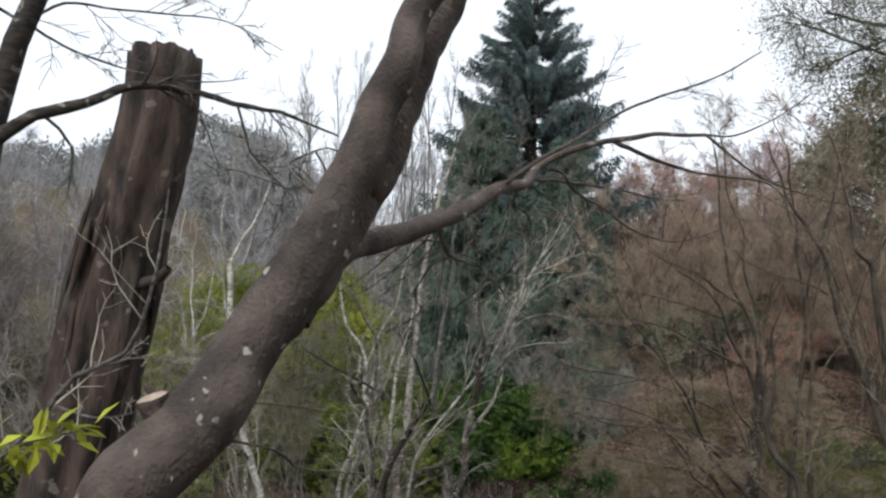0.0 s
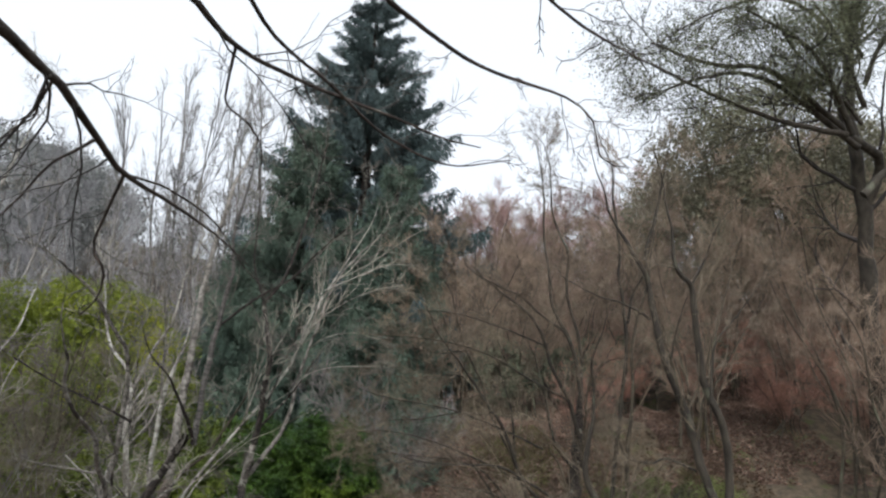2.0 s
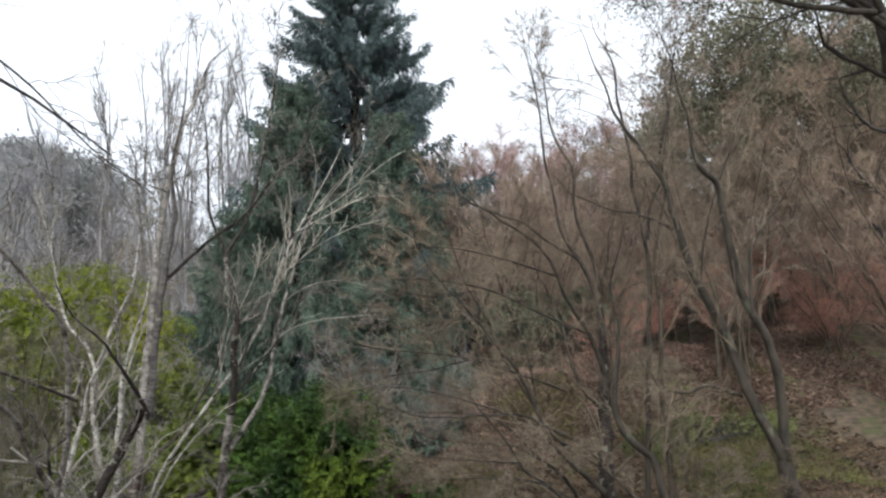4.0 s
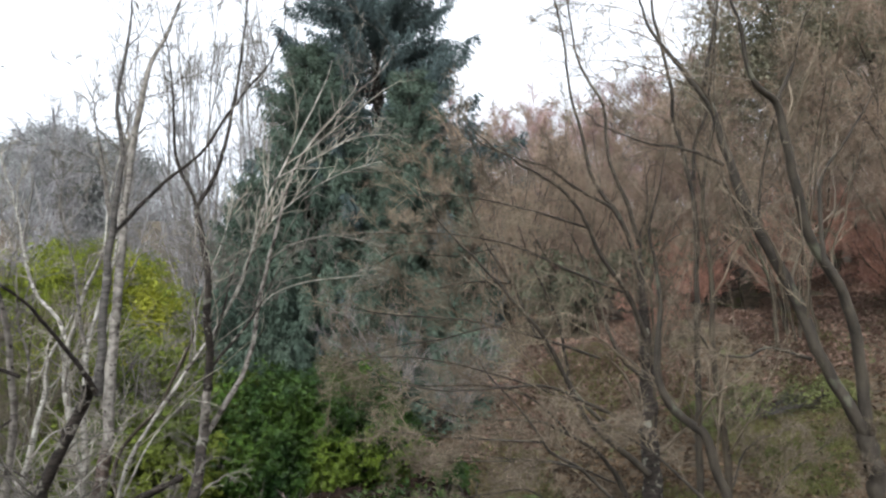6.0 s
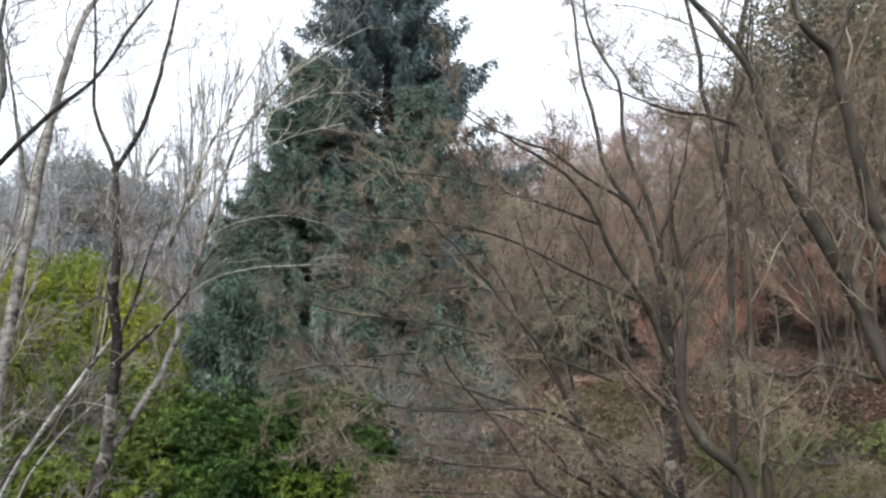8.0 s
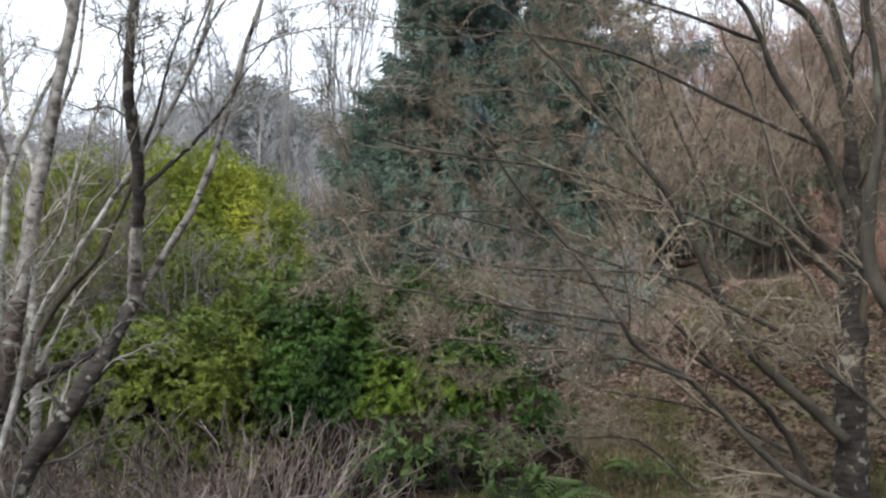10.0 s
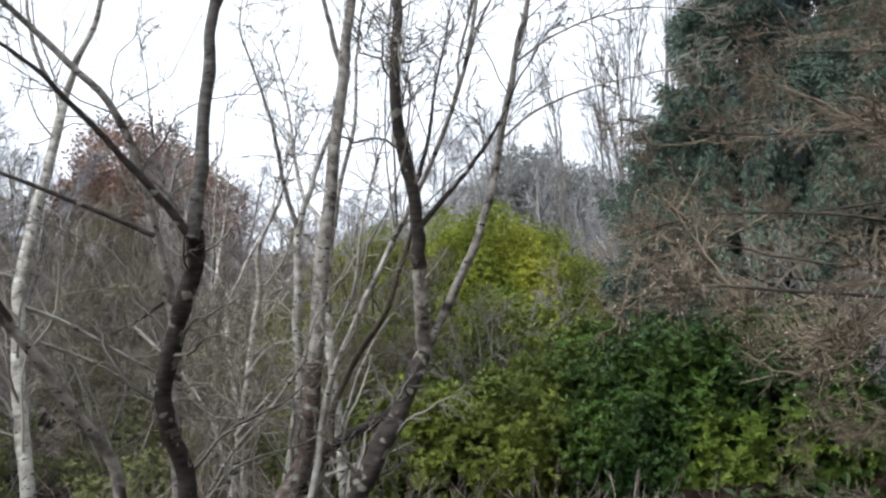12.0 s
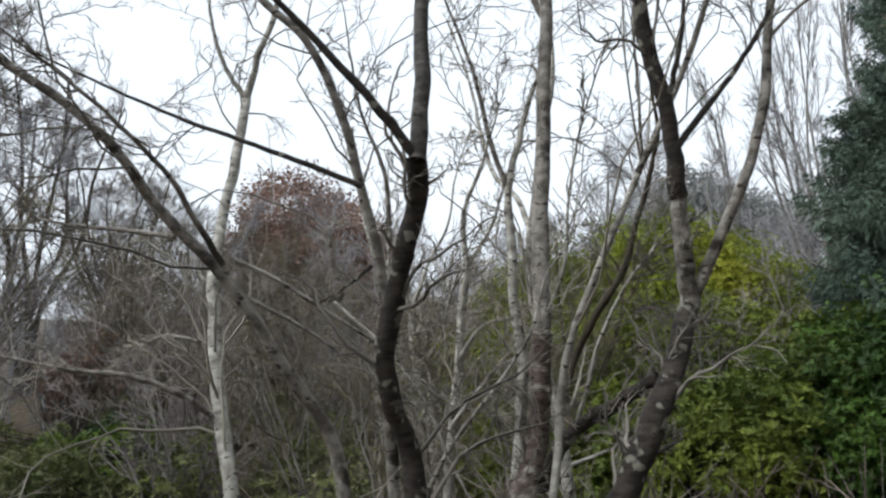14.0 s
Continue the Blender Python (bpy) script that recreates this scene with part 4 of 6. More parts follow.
tree("spreading_maple", "bare brown maple with two kinked forking stems", [
    ("trunk_base", rooted([(9.14, 14.41, 1.75), (9.06, 14.36, 2.59), (8.96, 14.32, 3.22)]), 0.15, 0.11, None),
    ("trunk", [(8.96, 14.32, 3.22), (8.61, 14.33, 3.94), (8.44, 14.34, 4.30), (8.34, 14.35, 4.66), (8.24, 14.36, 5.02), (8.07, 14.37, 5.42), (7.84, 14.38, 5.97), (7.70, 14.40, 6.30), (7.60, 14.40, 6.70), (7.53, 14.41, 7.07), (7.45, 14.42, 7.37), (7.37, 14.43, 7.71), (7.33, 14.44, 7.97), (7.15, 14.47, 8.10), (6.95, 14.50, 8.31), (6.71, 14.52, 8.77)], (0.085, 0.08, 0.07, 0.06, 0.045, 0.02), 0.02, None),
    ("trunk", [(8.99, 14.32, 3.22), (8.91, 14.19, 4.26), (8.77, 14.09, 4.93), (8.50, 14.03, 5.38), (8.28, 13.96, 5.80), (8.14, 13.88, 6.20), (8.06, 13.80, 6.59), (7.95, 13.72, 6.98), (7.85, 13.64, 7.46), (7.72, 13.59, 7.50), (7.53, 13.54, 7.60), (7.43, 13.47, 7.85), (7.32, 13.38, 8.40)], (0.08, 0.07, 0.065, 0.06, 0.045, 0.02), 0.02, None),
    ("branch", [(7.38, 14.51, 7.98), (7.44, 14.49, 8.28), (7.58, 14.43, 8.85), (7.71, 14.36, 9.71)], 0.035, 0.012, None),
    ("branch", [(7.56, 14.58, 6.88), (7.32, 14.59, 7.02), (6.96, 14.61, 7.16), (6.61, 14.64, 7.22), (6.32, 14.66, 7.33), (5.90, 14.68, 7.52)], 0.028, 0.008, None),
    ("branch", [(8.46, 14.50, 4.19), (8.13, 14.55, 4.32), (7.87, 14.60, 4.38), (7.67, 14.66, 4.28), (7.40, 14.72, 4.30), (7.20, 14.76, 4.38), (7.09, 14.79, 4.58)], 0.028, 0.012, None),
    ("branch", [(8.28, 13.72, 5.42), (8.27, 13.68, 5.95), (8.32, 13.63, 6.47), (8.63, 13.58, 6.87), (9.00, 13.50, 7.40)], 0.032, 0.010, None),
    ("branch", [(7.89, 13.70, 7.48), (8.11, 13.65, 7.90), (8.28, 13.59, 8.42)], 0.03, 0.01, None),
    ("branch", [(7.98, 14.61, 6.00), (8.05, 14.56, 6.57), (8.19, 14.50, 7.14), (8.37, 14.45, 7.64)], 0.022, 0.008, None),
], ML, BARK_STEM, TWIG_MAPLE, 23, reach=70, gnarl=0.6, fuzz=(8000, 0.13), tuft=(LEAF_BUD, 2200, 0.016, 2))
tree("spreading_maple", "low arching bare maple branches over the dell", [
    ("trunk_base", rooted([(7.07, 17.80, 1.13), (6.85, 17.73, 1.93), (6.67, 17.67, 2.33)]), 0.07, 0.04, None),
    ("branch", [(6.67, 17.67, 2.33), (6.27, 17.47, 2.79), (5.92, 17.29, 2.99), (5.36, 17.06, 3.32), (4.49, 16.77, 3.46), (3.81, 16.51, 3.61), (3.19, 16.27, 3.92), (2.64, 16.04, 4.23)], 0.035, 0.006, None),
    ("branch", [(6.67, 17.64, 3.07), (6.20, 17.59, 3.52), (5.77, 17.53, 4.27), (5.39, 17.49, 4.86), (5.12, 17.47, 5.58), (4.66, 17.40, 6.37), (4.38, 17.37, 7.30)], 0.04, 0.01, None),
    ("branch", [(6.02, 17.66, 3.99), (5.85, 17.59, 5.04), (5.45, 17.46, 5.98), (5.22, 17.38, 6.80)], 0.03, 0.008, None),
    ("branch", [(6.17, 17.17, 1.58), (5.62, 16.91, 1.82), (4.98, 16.61, 2.37), (4.36, 16.34, 2.43), (3.58, 16.03, 2.50), (3.01, 15.77, 2.71)], 0.02, 0.004, None),
    ("branch", [(5.14, 17.61, 5.62), (4.37, 17.32, 5.66), (3.51, 17.02, 5.54), (2.95, 16.79, 5.63), (2.41, 16.56, 5.54)], 0.018, 0.005, None),
    ("branch", [(5.39, 17.49, 4.86), (4.64, 17.21, 4.90), (3.80, 16.91, 4.75), (2.98, 16.62, 4.68), (2.40, 16.39, 4.48)], 0.018, 0.005, None),
    ("branch", [(4.84, 17.52, 6.22), (4.08, 17.21, 6.10), (3.23, 16.87, 6.17), (2.69, 16.61, 5.89)], 0.016, 0.005, None),
    ("branch", [(5.94, 17.37, 2.99), (5.16, 17.09, 3.74), (4.34, 16.81, 3.99), (3.54, 16.54, 4.05), (2.76, 16.28, 4.19)], 0.022, 0.005, None),
    ("branch", [(6.60, 17.45, 2.19), (5.68, 17.17, 2.64), (4.60, 16.86, 2.85), (3.81, 16.61, 3.07), (3.23, 16.43, 3.07)], 0.02, 0.004, None),
], ML, BARK_STEM, TWIG_MAPLE, 24, reach=70, gnarl=0.6, fuzz=(9000, 0.12), tuft=(LEAF_BUD, 2200, 0.016, 2))


# generic bare trees
def bare_tree(name, label, base, height, spread, seed, bark, twig, stems=1, levels=None, r0=None, category="tree", fuzz=None):
    rng = np.random.default_rng(seed)
    x, y = base
    z = float(ground_z(x, y)) - 0.1
    rows = []
    for s in range(stems):
        a = rng.uniform(0, 2 * np.pi)
        out = spread * (rng.uniform(0.35, 1.0) if stems > 1 else 0.12)
        r = (r0 or height * 0.014) * rng.uniform(0.7, 1.1)
        c = [(x + 0.12 * s * math.cos(a), y + 0.12 * s * math.sin(a), z)]
        for u in (0.25, 0.5, 0.75, 1.0):
            c.append((x + out * u**1.2 * math.cos(a) + rng.normal() * 0.02 * height, y + out * u**1.2 * math.sin(a) + rng.normal() * 0.02 * height, z + height * u * rng.uniform(0.92, 1.0)))
        rows.append(("trunk", c, r, r * 0.25, None))
    return tree(name, label, rows, levels or [L(12, 0.3, 1.0, 0.34, 40, 0.08, 0.12, 7, 0.45, 0.008), L(8, 0.2, 1.0, 0.42, 40, 0.07, 0.16, 5, 0.5, 0.006), L(6, 0.2, 1.0, 0.45, 38, 0.05, 0.2, 4, 0.6, 0.005)], bark, twig, seed, category=category, fuzz=fuzz)


def copies(ob, rows):
    """Further trees like ob: (x, y, turn, size)."""
    for x, y, turn, size in rows:
        m = Matrix.Translation((x, y, float(ground_z(x, y)) - 0.1)) @ pose(0, 0, 0, 0, 0, turn) @ Matrix.Scale(size, 4)
        copy_thing(ob, m)


# pale slim trees standing behind the clump
pale = tree("slim_pale_tree", "slim pale crooked tree forking low among the birches", [
    ("trunk", rooted([(-1.44, 16.35, 2.23), (-1.51, 16.37, 3.07), (-1.66, 16.40, 3.93), (-1.73, 16.43, 4.56), (-1.71, 16.47, 5.03)]), 0.062, 0.042, None),
    ("trunk", [(-1.71, 16.47, 5.03), (-1.89, 16.52, 5.44), (-2.20, 16.58, 5.79), (-2.37, 16.61, 6.37), (-2.51, 16.63, 7.12), (-2.81, 16.65, 8.05)], 0.032, 0.010, None),
    ("trunk", [(-1.71, 16.47, 5.03), (-1.55, 16.39, 5.37), (-1.40, 16.31, 5.79), (-1.11, 16.20, 6.32), (-0.98, 16.09, 7.09), (-0.72, 15.97, 7.91)], 0.034, 0.010, None),
    ("branch", [(-1.70, 16.40, 4.63), (-1.79, 16.16, 5.19), (-1.88, 16.01, 4.66), (-2.06, 15.84, 4.46)], 0.016, 0.006, None),
    ("branch", [(-1.69, 16.45, 4.00), (-1.29, 16.37, 4.53), (-1.13, 16.31, 5.14), (-0.85, 16.23, 5.83), (-0.42, 16.14, 6.51)], 0.02, 0.007, None),
], [L(11, 0.2, 1.0, 0.4, 44, 0.06, 0.16, 8, 0.42, 0.006), L(7, 0.2, 1.0, 0.45, 40, 0.05, 0.18, 5, 0.55, 0.0045)], BARK_BIRCH, TWIG_PALE, 31)
copies(pale, [(-4.6, 18.0, 60, 0.9), (-6.6, 19.2, 150, 0.85)])
FARL = [L(13, 0.12, 1.0, 0.38, 42, 0.08, 0.12, 5, 0.45, 0.011), L(6, 0.15, 1.0, 0.45, 40, 0.07, 0.16, 3, 0.5, 0.009)]
SHRL = [L(10, 0.15, 1.0, 0.38, 38, 0.07, 0.14, 5, 0.45, 0.007), L(7, 0.15, 1.0, 0.45, 40, 0.06, 0.18, 3, 0.5, 0.005)]
brown = bare_tree("bank_shrub_tree", "hazy red-brown many-stemmed bare shrub on the bank", (13.2, 22.4), 6.5, 3.4, 32, BARK_MAPLE, TWIG_BROWN, stems=8, r0=0.045, levels=SHRL, fuzz=(5200, 0.3))
copies(brown, [(16.5, 19.5, 70, 1.15), (8.6, 25.5, 200, 0.78), (13.0, 26.0, 130, 0.93), (18.0, 24.0, 300, 1.15), (5.8, 26.5, 20, 0.75), (15.5, 16.5, 250, 1.0), (12.0, 31.0, 90, 1.02), (19, 31, 40, 1.5), (8.0, 29.0, 280, 0.93), (23, 27, 10, 1.5), (6.6, 27.6, 110, 0.93), (10.4, 29.5, 170, 0.96), (9.2, 33.6, 330, 1.2), (7.8, 30.5, 45, 1.01), (13.2, 34.9, 60, 1.19), (11.0, 26.6, 215, 0.83), (17.0, 26.5, 140, 1.1), (20.5, 27.0, 260, 1.2), (22.0, 24.0, 35, 1.2)])
red = bare_tree("red_stemmed_tree", "reddish bare twiggy tree on the far slope", (9.0, 38), 9.2, 3.8, 35, BARK_MAPLE, TWIG_RED, stems=6, r0=0.08, levels=FARL, fuzz=(7000, 0.5))
copies(red, [(14, 41, 70, 0.95), (18, 37, 150, 0.98), (24, 34, 230, 1.1), (27, 29, 310, 1.1), (21, 42, 30, 1.11), (31, 38, 80, 1.2), (13, 33, 20, 0.82), (17, 32, 120, 0.92), (15, 36, 200, 0.88), (11.5, 37, 340, 0.9), (6.6, 36.5, 55, 0.85), (10.2, 35.4, 260, 0.88), (-27, 37, 200, 0.7), (-32, 30, 60, 0.76)])
low_red = bare_tree("low_russet_shrub", "low hazy russet bare shrub on top of the bank", (15.5, 26.8), 2.8, 2.6, 48, BARK_MAPLE, TWIG_RUST, stems=9, r0=0.03, levels=SHRL, category="shrub", fuzz=(3200, 0.3))
copies(low_red, [(18.5, 28.2, 60, 1.1), (20.5, 29.8, 130, 1.2), (22.8, 27.2, 200, 1.2), (13.0, 28.0, 270, 0.9), (17.6, 24.6, 320, 0.9), (20.2, 24.8, 20, 1.0), (24.5, 31.5, 95, 1.3), (11.0, 28.4, 170, 0.8), (11.6, 24.4, 250, 0.8), (13.9, 24.4, 110, 0.85), (16.4, 22.6, 40, 0.8), (10.0, 23.0, 310, 0.6), (18.6, 21.8, 215, 0.9)])
mauve = bare_tree("mauve_tree", "tall grey-mauve bare tree with a dense fluffy crown", (-34.17, 16.2), 20.6, 5.5, 45, BARK_MAPLE, TWIG_MAUVE, stems=5, r0=0.2, levels=[L(14, 0.25, 1.0, 0.30, 48, 0.05, 0.14, 6, 0.45, 0.02), L(8, 0.2, 1.0, 0.42, 44, 0.04, 0.18, 4, 0.5, 0.012)], fuzz=(14000, 0.5))
copies(mauve, [(-35.93, 23.05, 100, 0.82), (-37.64, 27.38, 250, 0.63), (-25, 14, 30, 0.55)])
hazel = bare_tree("hazel_tree", "olive-grey many-stemmed bare tree in the wood", (-17.5, 15.0), 8.0, 4.0, 46, BARK_MAPLE, TWIG_OLIVE, stems=7, r0=0.07, levels=FARL, fuzz=(3600, 0.5))
copies(hazel, [(-20, 20.5, 160, 0.78), (-22, 26, 280, 0.85), (-25, 31, 340, 0.9), (-32.5, 26.6, 30, 1.1), (-30.5, 28.4, 210, 0.95), (-13.5, 19.0, 75, 0.62), (-15.5, 23.5, 120, 0.66), (-4.3, 20.6, 200, 0.52)])
grey = bare_tree("tall_bare_tree", "tall grey bare woodland tree", (-10.0, 38.0), 9.5, 3.0, 33, TWIG_GREY, HAZE_GREY, stems=2, r0=0.13, levels=FARL, fuzz=(1900, 0.55))
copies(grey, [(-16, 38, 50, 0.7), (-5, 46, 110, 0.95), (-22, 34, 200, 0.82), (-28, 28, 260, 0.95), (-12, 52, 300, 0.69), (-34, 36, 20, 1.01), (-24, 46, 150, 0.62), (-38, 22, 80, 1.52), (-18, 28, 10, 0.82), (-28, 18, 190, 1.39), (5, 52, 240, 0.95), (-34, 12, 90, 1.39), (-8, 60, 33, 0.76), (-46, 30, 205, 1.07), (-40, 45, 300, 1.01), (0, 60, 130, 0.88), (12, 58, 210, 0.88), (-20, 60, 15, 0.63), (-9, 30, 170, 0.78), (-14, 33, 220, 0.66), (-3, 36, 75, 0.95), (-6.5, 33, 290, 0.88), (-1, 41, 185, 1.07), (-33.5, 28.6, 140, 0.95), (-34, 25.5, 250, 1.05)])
slender = bare_tree("slender_bare_tree", "tall slender upright bare tree behind the dell", (-4.5, 37.9), 15, 1.3, 34, TWIG_GREY, TWIG_GREY, stems=3, r0=0.09, levels=[L(16, 0.12, 1.0, 0.28, 22, 0.16, 0.08, 6, 0.45, 0.011), L(6, 0.2, 1.0, 0.42, 24, 0.12, 0.1, 4, 0.5, 0.009)], fuzz=(900, 0.4))
copies(slender, [(-2.5, 38.5, 80, 1.02), (-0.7, 39.5, 170, 1.08), (-8.1, 41, 250, 0.9), (-6.6, 44, 320, 1.0), (-11.0, 40, 30, 0.7)])
thicket = bare_tree("thicket_shrub", "grey-brown twiggy thicket shrub", (-8.5, 16.5), 3.2, 2.2, 36, TWIG_GREY, TWIG_MAUVE, stems=7, r0=0.025, levels=[L(8, 0.1, 1.0, 0.42, 40, 0.07, 0.16, 4, 0.5, 0.007), L(6, 0.15, 1.0, 0.5, 42, 0.05, 0.2, 3, 0.5, 0.005)], category="shrub", fuzz=(800, 0.32))
copies(thicket, [(-11.5, 18.5, 70, 1.3), (-13.5, 14.5, 130, 1.3), (-15.5, 20.5, 310, 1.5), (-9.0, 12.5, 20, 1.0), (-13.0, 27.0, 100, 1.5), (-18.5, 15.5, 220, 1.6), (4.6, 22.6, 160, 0.75), (3.2, 24.0, 330, 0.9), (-20, 24, 75, 1.7), (-1.0, 33, 140, 1.5), (-12.5, 22.5, 15, 1.4), (-2.6, 21.9, 200, 0.95), (-15.5, 25.5, 95, 1.5), (-18.5, 28.5, 185, 1.6), (-16, 31, 245, 1.7)])

pale_thicket = bare_tree("thicket_shrub", "loose olive-grey bare shrub in front of the evergreens", (-5.3, 18.6), 3.6, 2.3, 47, TWIG_GREY, TWIG_OLIVE, stems=8, r0=0.026, levels=[L(9, 0.1, 1.0, 0.42, 46, 0.03, 0.2, 6, 0.5, 0.006), L(6, 0.15, 1.0, 0.5, 46, 0.01, 0.24, 4, 0.5, 0.0045)], category="shrub", fuzz=(1800, 0.22))
copies(pale_thicket, [(-6.9, 17.8, 80, 1.0), (-4.3, 16.9, 190, 0.8), (-3.5, 18.4, 330, 0.72), (-7.9, 20.2, 260, 1.15), (-8.8, 18.6, 30, 1.1)])


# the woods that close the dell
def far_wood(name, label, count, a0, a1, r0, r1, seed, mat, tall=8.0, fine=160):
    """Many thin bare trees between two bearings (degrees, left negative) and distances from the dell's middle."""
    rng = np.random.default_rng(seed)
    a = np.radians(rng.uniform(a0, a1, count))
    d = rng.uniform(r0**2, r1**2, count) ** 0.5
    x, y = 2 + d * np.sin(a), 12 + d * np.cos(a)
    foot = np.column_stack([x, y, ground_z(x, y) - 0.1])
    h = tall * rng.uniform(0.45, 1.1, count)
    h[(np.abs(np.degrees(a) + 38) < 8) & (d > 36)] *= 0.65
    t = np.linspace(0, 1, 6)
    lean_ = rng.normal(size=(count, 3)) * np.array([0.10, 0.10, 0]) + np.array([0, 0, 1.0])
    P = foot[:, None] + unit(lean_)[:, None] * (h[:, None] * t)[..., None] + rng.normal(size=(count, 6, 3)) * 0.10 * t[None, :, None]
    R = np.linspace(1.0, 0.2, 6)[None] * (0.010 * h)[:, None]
    A = grow(P, R, 12, 0.08, 1.0, 0.38, 42, 0.08, 0.14, 4, 0.45, 0.012, rng)
    V, F = tubes([(P, R), A], 3)
    m = count * fine
    b, i, w_ = rng.integers(0, len(A[0]), m), rng.integers(0, 3, m), rng.uniform(0, 1, (m, 1))
    c = A[0][b, i] * (1 - w_) + A[0][b, i + 1] * w_
    d = unit(A[0][b, i + 1] - A[0][b, i]) + rng.normal(size=c.shape) * 0.75 + np.array([0, 0, 0.1])
    sz = rng.uniform(0.4, 1.3, m) * 0.5
    V2, F2 = leaves(c, d, rng.normal(size=c.shape), sz, sz * 0.04, 0.6)
    root = new(name)
    tagged(root, label, "woodland", kind="stuff")
    part("stem_mass", raw_mesh("stem_mass", V, F, mat), root, kind="stuff")
    part("twig_haze", raw_mesh("twig_haze", V2, F2, mat, smooth=False), root, kind="stuff")
    return root


far_wood("far_wood", "grey bare woodland closing the far side of the dell", 440, -100, 8, 20, 60, 37, HAZE_GREY, tall=6.0, fine=100)
far_wood("ridge_wood", "distant grey bare trees along the ridge", 170, -42, 22, 44, 74, 39, HAZE_GREY, tall=5.5, fine=140)
far_wood("bank_wood", "red-brown bare woodland on the bank", 260, 8, 62, 21, 48, 38, TWIG_BROWN, tall=6.0)


# ---- evergreens ----
def shrub(name, label, lobes, mat, seed, n=1500, leaf=0.11, blades=6, inner=0.72, clump=0.0):
    """A leafy shrub: whorls of leaves over the outside of rounded lobes (x, y, z, rx, ry, rz), on forking stems."""
    rng = np.random.default_rng(seed)
    lob = np.array(lobes, float)
    x, y = lob[:, 0].mean(), lob[:, 1].mean()
    base = np.array([x, y, float(ground_z(x, y)) - 0.05])
    root = new(name)
    root.location = base
    tagged(root, label, "shrub")
    area = (lob[:, 3] * lob[:, 5])
    pick = rng.choice(len(lob), n, p=area / area.sum())
    d = unit(rng.normal(size=(n, 3)) + np.array([0, 0, 0.25]))
    rr = rng.uniform(inner, 1.0, n) ** 0.7
    bumps = 1 + 0.13 * np.sin(d[:, 0] * 7 + pick) * np.sin(d[:, 1] * 6 + 2 * pick) + 0.09 * np.sin(d[:, 2] * 11 + d[:, 0] * 9)
    c = lob[pick, :3] + d * lob[pick, 3:] * (rr * bumps)[:, None] - base
    nrm = unit(d / lob[pick, 3:] + np.array([0, 0, 0.5]))
    if clump:
        # whorls gathered into rounded heads, with dark gaps between them
        m = max(6, n // 22)
        head = rng.integers(0, m, n)
        e = unit(nrm[head] * 0.8 + rng.normal(size=(n, 3)) * 0.75)
        size_ = clump * rng.uniform(0.6, 1.25, m)[head]
        loose = rng.uniform(0, 1, n) < 0.16
        c = np.where(loose[:, None], c, c[:m][head] + e * (size_ * rng.uniform(0.55, 1.0, n))[:, None])
        nrm = np.where(loose[:, None], nrm, unit(e + np.array([0, 0, 0.35])))
    side = rng.normal(size=(n, blades, 3))
    side = unit(side - (side * nrm[:, None]).sum(-1, keepdims=True) * nrm[:, None])
    tilt = rng.uniform(0.15, 0.75, (n, blades, 1))
    dirs = unit(side + nrm[:, None] * tilt).reshape(-1, 3)
    cc = np.repeat(c, blades, 0)
    size = rng.uniform(0.7, 1.25, len(cc)) * leaf
    V, F = leaves(cc, dirs, np.repeat(nrm, blades, 0) + rng.normal(size=(len(cc), 3)) * 0.2, size, size * 0.36)
    part("foliage", raw_mesh("foliage", V, F, mat, smooth=False), root, kind="stuff")
    k = min(n // 6 + 8, 260)
    foot = np.zeros((k, 3)) + rng.normal(size=(k, 3)) * np.array([0.25, 0.25, 0]) * min(1.0, lob[:, 3].max())
    end = c[:k]
    t = np.linspace(0, 1, 7)[None, :, None]
    mid = foot[:, None] * (1 - t) + end[:, None] * t + rng.normal(size=(k, 7, 3)) * 0.05 * np.sin(t * np.pi)
    rad = np.linspace(0.03, 0.006, 7)[None] * min(1.0, 0.15 + lob[:, 5].max() * 0.4) * rng.uniform(0.5, 1.1, (k, 1))
    part("stem_mass", raw_mesh("stem_mass", *tubes([(mid, rad)], 4), TWIG_DARK), root, kind="stuff")
    return root


